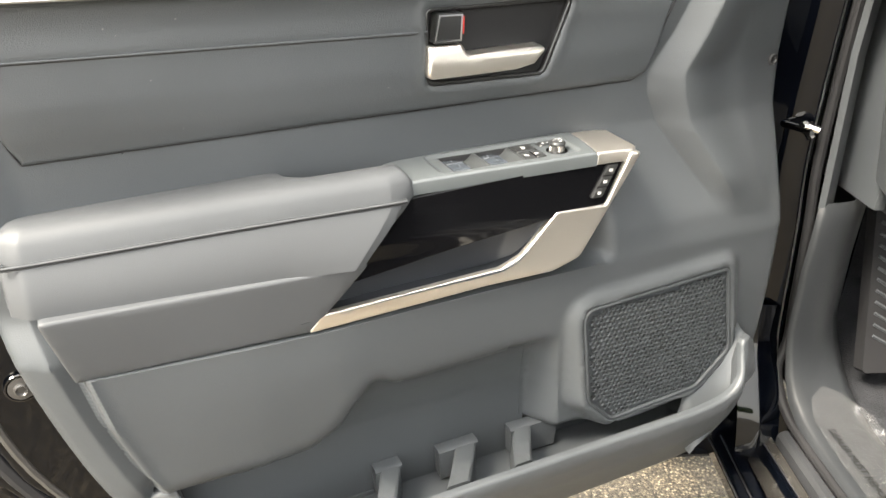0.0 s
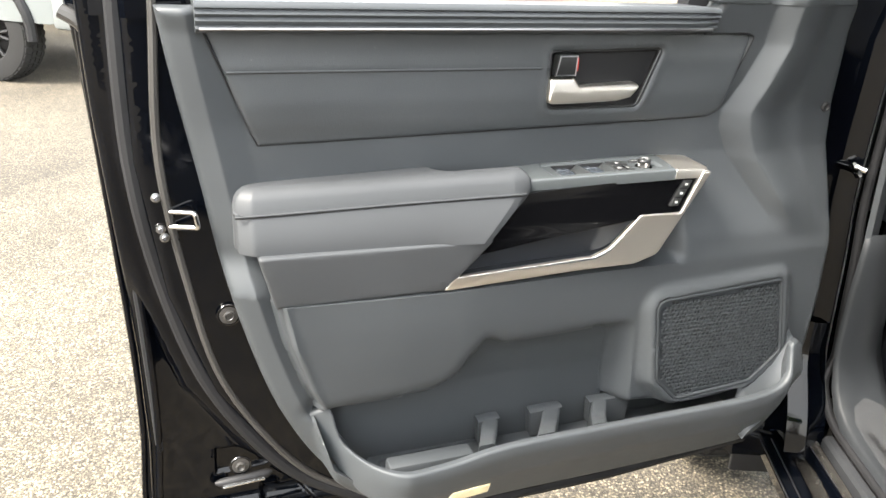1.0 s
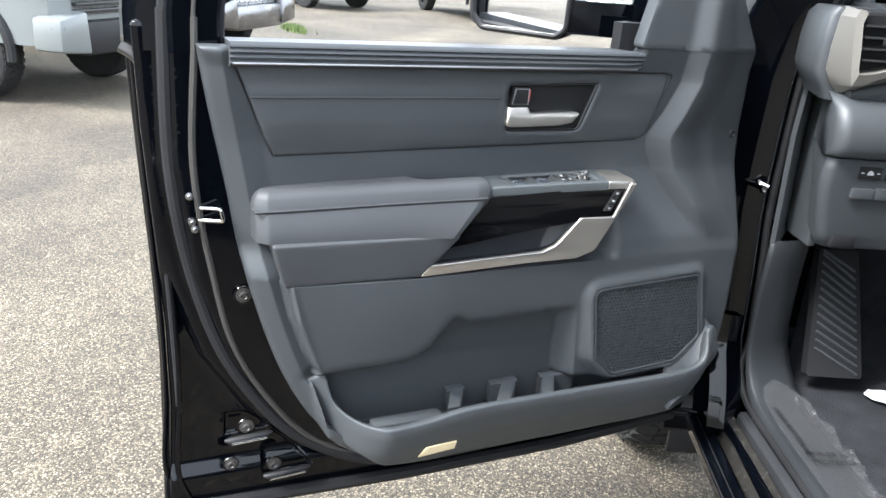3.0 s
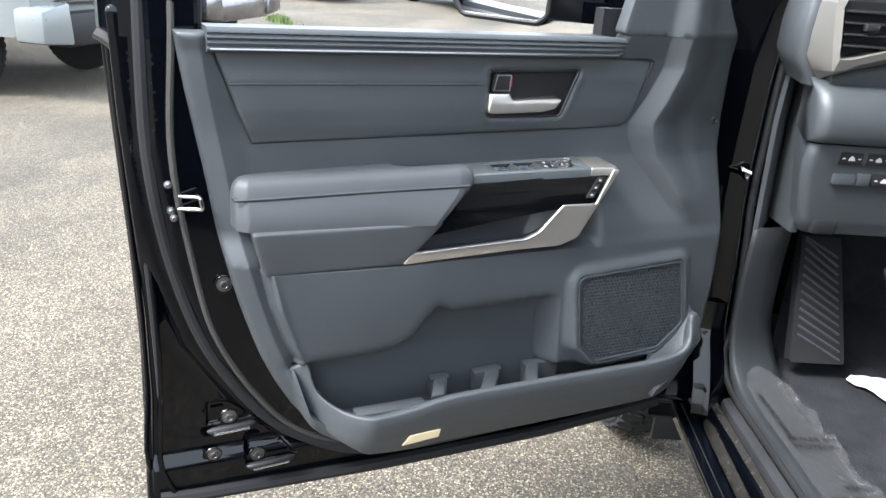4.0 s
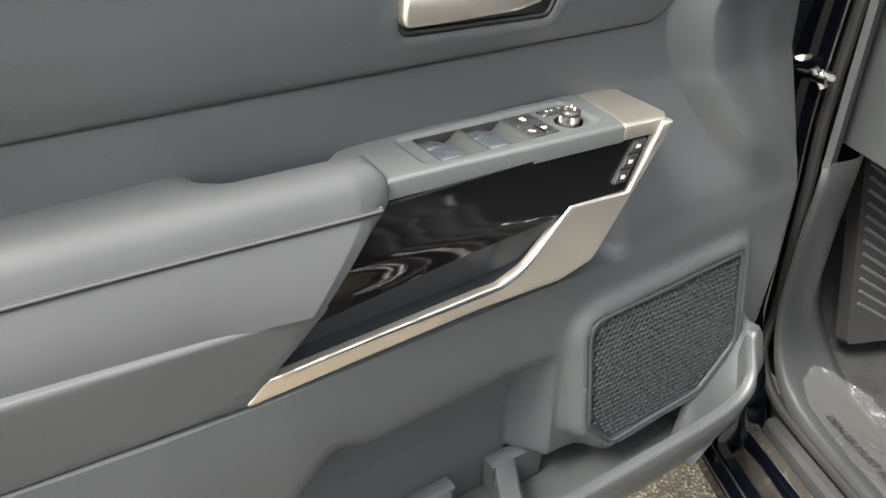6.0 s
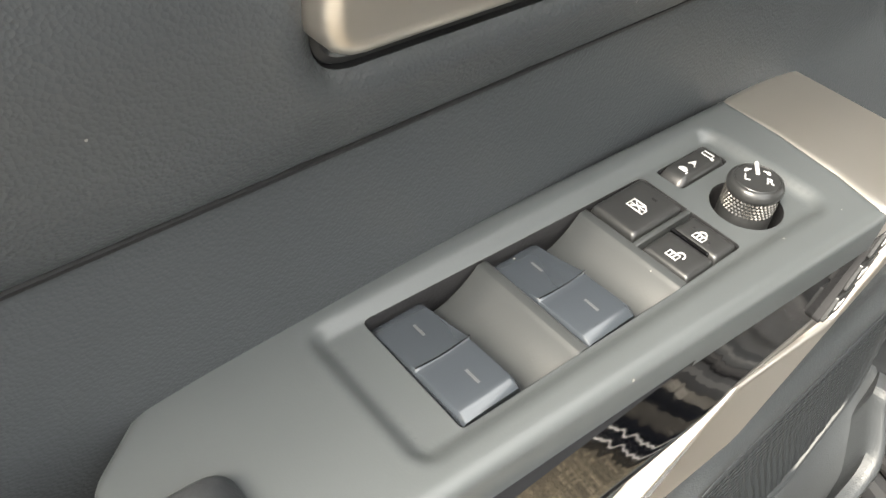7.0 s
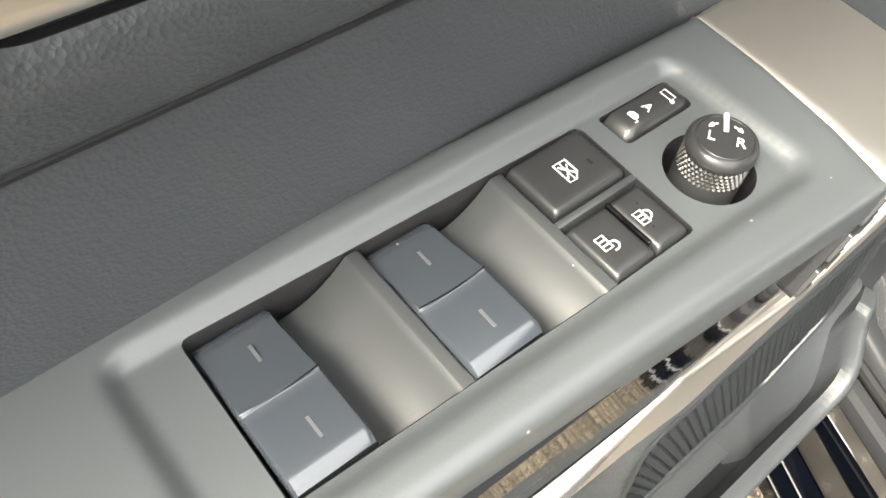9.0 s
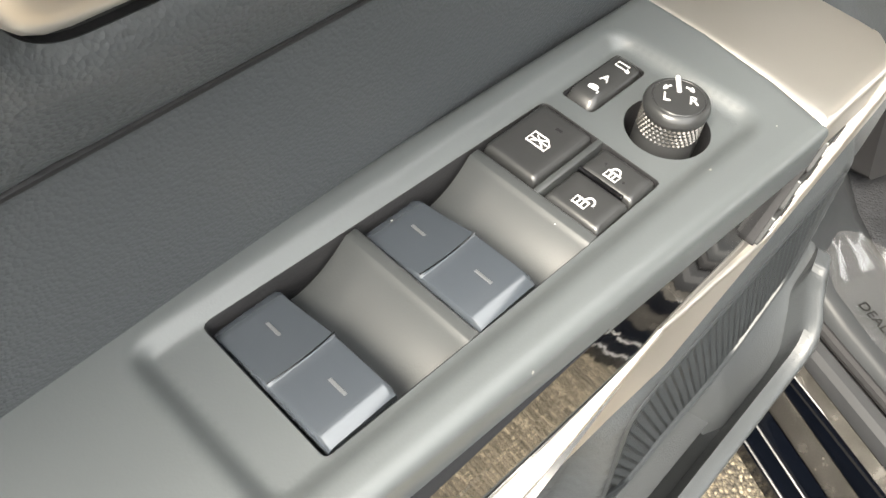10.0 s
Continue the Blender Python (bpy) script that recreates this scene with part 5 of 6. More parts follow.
bm = tube([B(-0.02, 0.020, 1.118), B(0.03, 0.045, 1.119)], 0.006, 10)
tube([B(0.010, 0.036, 1.130), B(0.022, 0.050, 1.106)], 0.007, 8, bm=bm)
tube([B(0.022, 0.040, 1.126), B(0.030, 0.056, 1.122)], 0.006, 8, bm=bm)
P("hinge_bolt", bm, CHROME, truck, "shiny zinc door check bolt")
# hinge arms between pillar and door
for z in (0.66, 1.02):
    P("hinge_arm", loft([[B(-0.03, -0.04, z - 0.03), B(-0.03, 0.01, z - 0.03), B(-0.03, 0.01, z + 0.03), B(-0.03, -0.04, z + 0.03)], [B(0.01, -0.055, z - 0.025), B(0.015, -0.03, z - 0.025), B(0.015, -0.03, z + 0.025), B(0.01, -0.055, z + 0.025)]]), PAINT, truck)
# upper pillar trim and kick panel
secs = []
for z, v, u in ((0.98, 0.097, 0.022), (1.11, 0.094, 0.020), (1.24, 0.090, 0.020), (1.37, 0.094, 0.022), (1.49, 0.102, 0.03), (1.62, 0.125, 0.10), (1.85, 0.18, 0.30)):
    secs.append([B(u - 0.004, v - 0.004, z), B(u, v + 0.006, z), B(u - 0.012, v + 0.026, z), B(u - 0.03, v + 0.034, z), B(u - 0.10, v + 0.075, z), B(u - 0.25, v + 0.12, z)])
P("pillar_trim", loft(secs, closed_ring=False), TRIM, truck, "charcoal pillar trim", smooth=40)
secs = []
for z, v, u in ((0.5985, 0.103, 1.35), (0.5985, 0.103, 0.60), (0.5985, 0.103, 0.235), (0.601, 0.1025, 0.17), (0.610, 0.101, 0.120), (0.630, 0.098, 0.083), (0.66, 0.096, 0.058), (0.70, 0.094, 0.042), (0.743, 0.093, 0.033), (0.863, 0.093, 0.03), (0.94, 0.096, 0.03), (0.975, 0.098, 0.028), (0.988, 0.103, 0.018)):
    low = 1 if z < 0.61 else max(0, 1 - (z - 0.61) / 0.10)
    secs.append([B(u - 0.008, v - 0.005, z - 0.02 * low), B(u - 0.002, v - 0.001, z - 0.004 * low), B(u, v + 0.006, z), B(u - 0.004, v + 0.03, z), B(u - 0.012, v + 0.06, z), B(u - 0.02 - 0.03 * (1 - low), v + 0.10, z), B(u - 0.03 - 0.05 * (1 - low), v + 0.128, z - 0.012 * low), B(u - 0.06 - 0.24 * (1 - low), v + 0.136, z - 0.04 * low)])
P("kick_panel", loft(secs, closed_ring=False), KICK, truck, "charcoal kick panel running into the sill plate", smooth=50)


def slab(u0, u1, v0, v1, z0, z1, bevel=0.0):
    bm = box((u0, v0, z0), (u1, v1, z1), bevel)
    for w in bm.verts:
        w.co = Vector(B(*w.co))
    bmesh.ops.recalc_face_normals(bm, faces=bm.faces)
    return bm


def rail(profile, u0, u1, skew=0.0):
    """A long moulding along the sill from a profile of v and z; skew carries it outwards towards the rear."""
    return loft([[B(u, v + skew * (u - 0.07), z) for v, z in profile] for u in (u0, (u0 + u1) / 2, u1)])


P("carpet", relief([(-0.36, 0.20), (1.4, 0.20), (1.4, 1.5), (-0.36, 1.5)], lambda Q: 0.578 + 0.004 * np.sin(Q[:, 0] * 9) * np.sin(Q[:, 1] * 7) + 0.35 * np.clip(-Q[:, 0] - 0.12, 0, 1), res=0.03, skirt=0.06, place=lambda a, b, h: B(a, b, h)), CARPET, truck, "charcoal floor carpet")
P("firewall", slab(-0.40, -0.33, 0.10, 1.5, 0.50, 1.30), CARPET, truck)
P("sill_step", rail([(0.076, 0.50), (0.078, 0.552), (0.084, 0.560), (0.096, 0.562), (0.103, 0.556), (0.103, 0.50)], 0.09, 1.4), FILM_DARK, truck, "charcoal outer sill step", smooth=30)
P("sill_lip", rail([(0.050, 0.47), (0.051, 0.520), (0.055, 0.528), (0.066, 0.528), (0.070, 0.516), (0.074, 0.510), (0.076, 0.47)], 0.03, 1.4), PAINT, truck, smooth=30)
# Steel tubes paint the bright reflections on the black sill's edges.
for v, z, skew in ((0.003, 0.4975, -0.06), (-0.0195, 0.4935, -0.06), (0.060, 0.5275, 0.0)):
    P("sill_edge", tube([B(0.02, v - skew * 0.05, z), B(0.9, v + skew * 0.83, z)], 0.0016, 6), STEEL, truck, "steel tube painting a glint along the sill")
# Added strips that paint the tan ground reflection into the sill.
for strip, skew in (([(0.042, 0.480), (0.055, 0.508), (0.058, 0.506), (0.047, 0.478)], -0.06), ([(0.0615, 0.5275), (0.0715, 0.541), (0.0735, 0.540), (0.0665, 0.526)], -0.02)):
    P("sill_strip", rail(strip, 0.012, 0.9, skew), REFLECTED_TAN, truck, "added metal strip painting reflected ground along the sill", smooth=20)
P("rocker_panel", rail([(-0.014, 0.455), (-0.021, 0.488), (-0.016, 0.498), (-0.002, 0.500), (0.002, 0.494), (0.004, 0.494), (0.006, 0.503), (0.022, 0.506), (0.026, 0.498), (0.028, 0.47), (0.060, 0.47), (0.060, 0.455)], -0.10, 0.9, -0.06), PAINT, truck, "glossy black rocker panel", smooth=30)
P("frame_rail", rail([(0.16, 0.30), (0.16, 0.42), (0.30, 0.42), (0.30, 0.30)], -0.10, 1.6), DARK, truck)
P("mudflap", slab(-0.27, -0.255, 0.05, 0.28, 0.20, 0.50, 0.004), DARK, truck, "black mud flap")
# concave foot of the pillar where it runs into the sill
FOOT = smooth_path([(0.002, 0.78), (0.003, 0.72), (0.010, 0.69), (0.022, 0.665), (0.038, 0.640), (0.056, 0.610), (0.074, 0.570), (0.094, 0.500)], 3)
P("pillar_foot", loft([[B(u + 0.45 * min(0, v - 0.052) - 0.05 * max(0, v - 0.052), v, z) for u, z in FOOT] for v in (0.012, 0.035, 0.048, 0.056, 0.07, 0.086)], closed_ring=False), PAINT, truck, smooth=60)
# front wheel
def wheel(parent, centre, axis, r=0.42, w=0.27, rimmat=None):
    """Tyre with blocky tread and a spoked rim; axis points out of the vehicle."""
    axis = Vector(axis).normalized()
    up = Vector((0, 0, 1))
    f = axis.cross(up)
    C0 = Vector(centre)
    def pl(x, y, z):
        return tuple(C0 + f * x + up * y + axis * z)
    ty = P("tyre", lathe([(r * 0.60, -w / 2), (r * 0.80, -w / 2), (r * 0.95, -w * 0.46), (r, -w * 0.36), (r, w * 0.36), (r * 0.95, w * 0.46), (r * 0.80, w / 2), (r * 0.60, w / 2), (r * 0.58, w * 0.3)], 48, pl), TYRE, parent, "black all-terrain tyre")
    bm = bmesh.new()
    for k in range(40):
        a = 2 * math.pi * k / 40
        for s in (-1, 1):
            for (z0, z1, da) in ((0.02, 0.19, 0.0), (0.22, 0.44, 0.05)):
                q = []
                for aa, zz in ((a + da, z0), (a + da + 0.10, z0), (a + da + 0.12, z1), (a + da + 0.02, z1)):
                    rr = r + 0.010 if zz < 0.4 else r * 0.975 + 0.006
                    q.append((rr * math.cos(aa), rr * math.sin(aa), s * zz * w))
                top = [bm.verts.new(pl(*p)) for p in q]
                low = [bm.verts.new(pl(p[0] * 0.96, p[1] * 0.96, p[2])) for p in q]
                bm.faces.new(top)
                for i in range(4):
                    bm.faces.new([top[i], top[(i + 1) % 4], low[(i + 1) % 4], low[i]])
    bmesh.ops.recalc_face_normals(bm, faces=bm.faces)
    P("tread", bm, TYRE, ty, smooth=0)
    rim = P("rim", lathe([(r * 0.60, w * 0.30), (r * 0.62, w * 0.48), (r * 0.57, w * 0.46), (r * 0.54, w * 0.20), (r * 0.1, w * 0.14)], 36, pl), DARK, parent, "dark alloy rim")
    bm = bmesh.new()
    for k in range(6):
        a = 2 * math.pi * k / 6
        for s in (-1, 1):
            a2 = a + s * 0.16
            tube([pl(r * 0.12 * math.cos(a), r * 0.12 * math.sin(a), w * 0.36), pl(r * 0.57 * math.cos(a2), r * 0.57 * math.sin(a2), w * 0.42)], 0.016, 6, bm=bm)
    P("spokes", bm, rimmat or STEEL, rim)
    P("hub", lathe([(r * 0.2, w * 0.2), (r * 0.2, w * 0.38), (r * 0.12, w * 0.42)], 16, pl), DARK, rim)


wheel(truck, B(-0.74, 0.115, 0.42), -VA)
P("fender", loft([[B(u, -0.09 + 0.1 * (u < -1.2), z) for u, z in ((-0.16, 0.5 + 0 * k), (-0.16, 1.35), (-1.6, 1.25), (-1.6, 0.7), (-1.1, 0.75), (-0.85, 0.95), (-0.45, 0.95), (-0.22, 0.72))] if k == 0 else [B(u, 0.3, z) for u, z in ((-0.16, 0.5), (-0.16, 1.35), (-1.6, 1.25), (-1.6, 0.7), (-1.1, 0.75), (-0.85, 0.95), (-0.45, 0.95), (-0.22, 0.72))] for k in range(2)]), PAINT, truck, "glossy black front fender", smooth=30)

# rest of the cab: roof, rear door, far side and back
P("roof", loft([[B(u, v, z) for v, z in ((0.02, 1.90), (0.20, 1.97), (0.95, 2.0), (1.70, 1.97), (1.88, 1.90), (1.80, 1.88), (0.95, 1.95), (0.10, 1.88))] for u in (0.30, 0.6, 1.6, 2.3)]), PAINT, truck, "glossy black roof", smooth=40)
# Added opaque, unlike clear glass, to keep daylight out of the cab.
P("windscreen", loft([[B(u, v, z) for v in (0.12, 0.5, 0.95, 1.4, 1.78)] + [B(u - 0.01, v, z + 0.008) for v in (1.78, 1.4, 0.95, 0.5, 0.12)] for u, z in ((-0.42, 1.40), (-0.06, 1.66), (0.32, 1.90))]), TINT, truck, "opaque windscreen added to dim the cab", smooth=40)
P("centre_pillar", loft([[B(u0, v, z), B(u0 + 0.13, v, z), B(u0 + 0.13, v + 0.10, z), B(u0, v + 0.10, z)] for z, v, u0 in ((0.45, -0.04, 1.12), (1.38, -0.06, 1.14), (1.92, 0.06, 1.18))]), PAINT, truck)
P("rear_door", loft([[B(1.24, v, z), B(2.30, v, z), B(2.30, v + 0.12, z), B(1.24, v + 0.12, z)] for z, v in ((0.45, -0.07), (0.70, -0.10), (1.0, -0.11), (1.25, -0.10), (1.40, -0.07))]), PAINT, truck, "closed glossy black rear door", smooth=50)
P("rear_window", loft([[B(1.26, v, z), B(2.22, v, z), B(2.22, v + 0.01, z), B(1.26, v + 0.01, z)] for z, v in ((1.40, -0.03), (1.88, 0.08))]), TINT, truck)
P("far_side", slab(-0.1, 2.3, 1.78, 1.88, 0.45, 1.40, 0.02), PAINT, truck)
P("cab_back", slab(2.25, 2.35, 0.0, 1.88, 0.45, 1.95, 0.02), PAINT, truck)
P("cargo_bed", slab(2.40, 4.1, -0.08, 1.90, 0.60, 1.40, 0.04), PAINT, truck)
wheel(truck, B(3.05, 0.10, 0.42), -VA)
P("bonnet", loft([[B(u, v, z) for v, z in ((-0.05, z0 - 0.1), (0.05, z0), (0.95, z0 + 0.06), (1.85, z0), (1.92, z0 - 0.1))] for u, z0 in ((-0.12, 1.40), (-0.9, 1.36), (-1.6, 1.26))], closed_ring=False), PAINT, truck, smooth=50)

# dashboard end with vent
dash = thing("dashboard", "charcoal dashboard end with silver-framed air vent", "dashboard")
dash.location = B(0.2, 0.3, 0.9)


def dash_sections(rows, v0, v1, n=8):
    return [[B(u, v, z) for u, z in rows] for v in np.linspace(v0, v1, n)]


def dash_body(rows, r):
    """A body across the cabin from rows of u, z and the v of its near end, which is rounded over r."""
    secs = []
    for k in range(7):
        a = k / 6 * math.pi / 2
        secs.append([B(u - r * (1 - math.sin(a)), v0 + r * (1 - math.cos(a)), z) for u, z, v0 in rows])
    for t in (0.1, 0.3, 0.6, 1.0):
        secs.append([B(u, v0 + r + (1.5 - v0 - r) * t, z) for u, z, v0 in rows])
    return loft(secs)


P("upper_pad", dash_body([(0.262, 1.2515, 0.053), (0.276, 1.2535, 0.052), (0.288, 1.260, 0.0515), (0.295, 1.275, 0.051), (0.297, 1.300, 0.049), (0.293, 1.325, 0.0475), (0.282, 1.346, 0.047), (0.262, 1.361, 0.048), (0.235, 1.368, 0.054), (0.20, 1.370, 0.06), (0.10, 1.370, 0.11), (0.08, 1.2515, 0.12)], 0.026), SOFT, dash, "charcoal soft dash pad", smooth=60)
P("dash_end", slab(-0.25, 0.08, 0.150, 0.17, 1.0, 1.56, 0.005), TRIM, dash)
knee = P("knee_panel", dash_body([(0.195, 1.052, 0.112), (0.215, 1.049, 0.104), (0.230, 1.055, 0.096), (0.240, 1.085, 0.085), (0.250, 1.140, 0.071), (0.258, 1.190, 0.060), (0.264, 1.225, 0.058), (0.265, 1.240, 0.060), (0.262, 1.2478, 0.062), (0.10, 1.247, 0.11), (0.10, 1.052, 0.14)], 0.020), TRIM, dash, "charcoal knee panel", smooth=60)
P("top_pad", loft(dash_sections([(0.20, 1.375), (0.22, 1.40), (0.23, 1.515), (0.15, 1.540), (-0.4, 1.530), (-0.4, 1.375)], 0.14, 1.5)), SOFT, dash, smooth=50)
VENT_ROWS = [((0.200, 0.052, 1.532), (0.262, 0.048, 1.530), (0.270, 0.062, 1.526)), ((0.205, 0.042, 1.514), (0.276, 0.036, 1.516), (0.285, 0.049, 1.508)), ((0.204, 0.038, 1.460), (0.2765, 0.046, 1.455), (0.286, 0.0565, 1.460)), ((0.2035, 0.0377, 1.410), (0.2765, 0.055, 1.408), (0.286, 0.0610, 1.424)), ((0.207, 0.052, 1.384), (0.2755, 0.0593, 1.3915), (0.286, 0.0640, 1.4165)), ((0.211, 0.066, 1.368), (0.2775, 0.070, 1.3928), (0.286, 0.0700, 1.4162)), ((0.216, 0.086, 1.372), (0.2795, 0.083, 1.3950), (0.286, 0.085, 1.4175)), ((0.220, 0.098, 1.378), (0.2815, 0.096, 1.4040), (0.287, 0.094, 1.4195)), ((0.235, 0.160, 1.402), (0.286, 0.160, 1.4245), (0.288, 0.158, 1.4390)), ((0.250, 0.320, 1.452), (0.290, 0.320, 1.4770), (0.291, 0.320, 1.4890))]
secs = [[B(a[0] - 0.03, a[1] + 0.012, a[2]), B(a[0], a[1], a[2]), B(a[0] + 0.004, a[1] + 0.0003, a[2] + 0.0006), B(c[0] - 0.002, c[1] - 0.0006, c[2] - 0.0008), B(c[0], c[1] + 0.001, c[2] + 0.0008), B(p[0], p[1] - 0.0014, p[2] - 0.0014), B(p[0] - 0.0015, p[1], p[2]), B(0.245, p[1] + 0.004, p[2] + 0.003)] for a, c, p in VENT_ROWS]
vent = P("vent_surround", loft(secs, closed_ring=False), VENTSILVER, dash, "satin silver vent surround", smooth=25)
P("vent_back", loft([[B(0.18, v, 1.385 + max(0, v - 0.09) * 0.30), B(0.250, v, 1.398 + max(0, v - 0.09) * 0.30), B(0.250, v, 1.520), B(0.18, v, 1.525)] for v in (0.054, 0.09, 0.12, 0.31)]), DARK, vent)
P("vent_base", loft([[B(0.16, v, 1.362), B(0.244, v, 1.362), B(0.250, v, 1.372 + max(0, v - 0.09) * 0.26), B(0.240, v, 1.384 + max(0, v - 0.09) * 0.30), B(0.18, v, 1.384 + max(0, v - 0.09) * 0.30)] for v in (0.076, 0.10, 0.16, 0.31)]), SOFT, dash, "charcoal pad below the vent", smooth=60)
secs = []
for z, v in ((1.352, 0.066), (1.368, 0.060), (1.385, 0.046), (1.410, 0.034), (1.460, 0.0345), (1.514, 0.0385), (1.530, 0.052)):
    secs.append([B(0.196, v + 0.010, z), B(0.194, v - 0.004, z), B(0.186, v - 0.010, z), B(0.172, v - 0.012, z), B(0.02, v + 0.02, z), B(0.02, 0.30, z), B(0.196, 0.30, z)])
P("end_cap", loft(secs), TRIM, dash, "charcoal end cap of the dashboard", smooth=50)
for k in range(4):
    z = 1.4385 + k * 0.0205
    P("vent_slat", slab(0.250, 0.2835, 0.0645 - k * 0.0030, min(0.31, 0.16 + (z - 1.438) / 0.31), z, z + 0.0042, 0.0012), SWITCH, vent)
P("vent_tab", slab(0.278, 0.291, 0.094, 0.122, 1.468, 1.484, 0.004), SWITCH, vent)
for v0, v1, z0, z1, icon in ((0.122, 0.169, 1.2105, 1.2365, 1), (0.1775, 0.2245, 1.2105, 1.2370, 1), (0.233, 0.280, 1.2105, 1.2375, 1), (0.119, 0.164, 1.1685, 1.1905, 0), (0.1675, 0.1945, 1.1690, 1.1930, 0), (0.1985, 0.2455, 1.1685, 1.1945, 1)):
    sw = P("dash_switch", slab(0.240, 0.266, v0, v1, z0, z1, 0.002), DARK if icon else TRIM, knee, "black dash switch" if icon else "blank switch cover")
    if icon:
        vc, zc = (v0 + v1) / 2, (z0 + z1) / 2
        P("icon", block(rounded([(vc - 0.007, zc - 0.004), (vc + 0.007, zc - 0.004), (vc + 0.005, zc + 0.002), (vc, zc + 0.006), (vc - 0.005, zc + 0.002)], 0.001), 0.2660, 0.2665, 0, lambda a, b2, h: B(h, a, b2)), WHITE, sw, smooth=0)
        for s in (-1, 1):
            P("icon", slab(0.2660, 0.2665, vc + s * 0.016 - 0.003, vc + s * 0.016 + 0.003, zc - 0.0012, zc + 0.0012), WHITE, sw, smooth=0)
P("hood_release", slab(0.215, 0.2445, 0.112, 0.165, 1.054, 1.086, 0.006), DARK, dash, "black bonnet release lever")
# foot rest
rest_ob = thing("foot_rest", "black ribbed foot rest on the carpet", "foot rest")
rest_ob.location = B(0.03, 0.34, 0.6)


def rest_at(s, t):
    """A place on the sloping pad: s across, t up."""
    v = (0.266 + 0.145 * s) * (1 - t) + (0.284 + 0.100 * s) * t
    return Vector(B(0.012 - 0.12 * t, v, 0.630 + 0.31 * t))


nrm = (rest_at(1, 0) - rest_at(0, 0)).cross(rest_at(0, 1) - rest_at(0, 0)).normalized()
if nrm.z < 0:
    nrm = -nrm
P("pad", loft([[tuple(rest_at(s, t) - nrm * d) for s, t in ((0, 0.02), (0.04, 0), (0.96, 0), (1, 0.02), (1, 0.98), (0, 0.98))] for d in (0.0, 0.03)]), RUBBER, rest_ob, smooth=20)
for k in range(13):
    t0 = 0.01 + k * 0.066
    P("rib", tube([rest_at(0.10, min(0.97, t0 + 0.21)) + nrm * 0.001, rest_at(0.90, t0 + 0.02) + nrm * 0.001], 0.0034, 6), TRIM, rest_ob)

# brake pedal
pedal = thing("brake_pedal", "bright metal brake pedal with black rubber studs", "pedal")
pedal.location = B(-0.09, 0.57, 0.828)


def pedal_at(a, b2, h):
    """Across the pad, up the pad, out of the pad."""
    return B(-0.08 - 0.10 * b2 + h, 0.545 + a, 0.828 + b2 + 0.4 * h)


PAD = rounded([(-0.040, 0.040), (-0.006, -0.041), (0.085, -0.041), (0.105, 0.042)], [0.012, 0.012, 0.012, 0.012])
pad = P("pad", block(PAD, -0.010, 0.0, 0.002, pedal_at), SILVER, pedal, "brushed metal pedal plate", smooth=40)
for a, b2 in ((-0.022, 0.028), (-0.010, 0.005), (0.002, -0.024), (0.020, 0.028), (0.030, 0.004), (0.036, -0.024), (0.062, 0.028), (0.066, 0.004), (0.070, -0.024)):
    P("stud", block(rounded([(a - 0.007, b2 - 0.006), (a + 0.007, b2 - 0.006), (a + 0.007, b2 + 0.006), (a - 0.007, b2 + 0.006)], 0.004), -0.001, 0.004, 0.001, pedal_at), RUBBER, pad, "black rubber stud", smooth=40)
P("arm", tube([pedal_at(0.04, 0.0, -0.012), pedal_at(0.04, 0.10, -0.05), pedal_at(0.045, 0.30, -0.10)], 0.011, 8), DARK, pedal, "black pedal arm")

# loose protective film on the sill plate, with printed words
CLEAR = bpy.data.materials.new("clear_film")
CLEAR.use_nodes = True
cn = CLEAR.node_tree
cn.nodes.remove(cn.nodes["Principled BSDF"])
clear, shine, haze_white, both, all_three = (cn.nodes.new(k) for k in ("ShaderNodeBsdfTransparent", "ShaderNodeBsdfGlossy", "ShaderNodeBsdfDiffuse", "ShaderNodeMixShader", "ShaderNodeMixShader"))
clear.inputs[0].default_value = (0.94, 0.95, 0.96, 1)
shine.inputs["Roughness"].default_value = 0.12
haze_white.inputs[0].default_value = (0.8, 0.8, 0.8, 1)
both.inputs[0].default_value = 0.10
all_three.inputs[0].default_value = 0.03
cn.links.new(clear.outputs[0], both.inputs[1])
cn.links.new(shine.outputs[0], both.inputs[2])
cn.links.new(both.outputs[0], all_three.inputs[1])
cn.links.new(haze_white.outputs[0], all_three.inputs[2])
cn.links.new(all_three.outputs[0], cn.nodes["Material Output"].inputs[0])
film = thing("protective_film", "crumpled clear protective film with printed words on the sill", "film")
film.location = B(0.3, 0.18, 0.6)
FILM = [(0.072, 0.150), (0.085, 0.128), (0.12, 0.118), (0.25, 0.116), (0.40, 0.118), (1.20, 0.116), (1.20, 0.232), (0.60, 0.226), (0.52, 0.232), (0.44, 0.222), (0.38, 0.232), (0.30, 0.224), (0.22, 0.236), (0.17, 0.222), (0.13, 0.218), (0.10, 0.205), (0.080, 0.185)]
def sill_top(u):
    return np.interp(u, [0.058, 0.083, 0.12, 0.17, 0.235, 0.3], [0.662, 0.632, 0.612, 0.6035, 0.6010, 0.6005])
def film_height(Q):
    n1 = np.array([noise.noise(Vector((q[0] * 16, q[1] * 40, 0.3))) for q in Q])
    n2 = np.array([noise.noise(Vector((q[0] * 45, q[1] * 60, 4.3))) for q in Q])
    rim = sstep(Q[:, 1], 0.19, 0.24)
    return sill_top(Q[:, 0]) + 0.001 + 0.005 * np.abs(n1) + 0.0022 * np.abs(n2) + rim * (0.006 + 0.024 * np.abs(n1) + 0.014 * np.abs(n2))
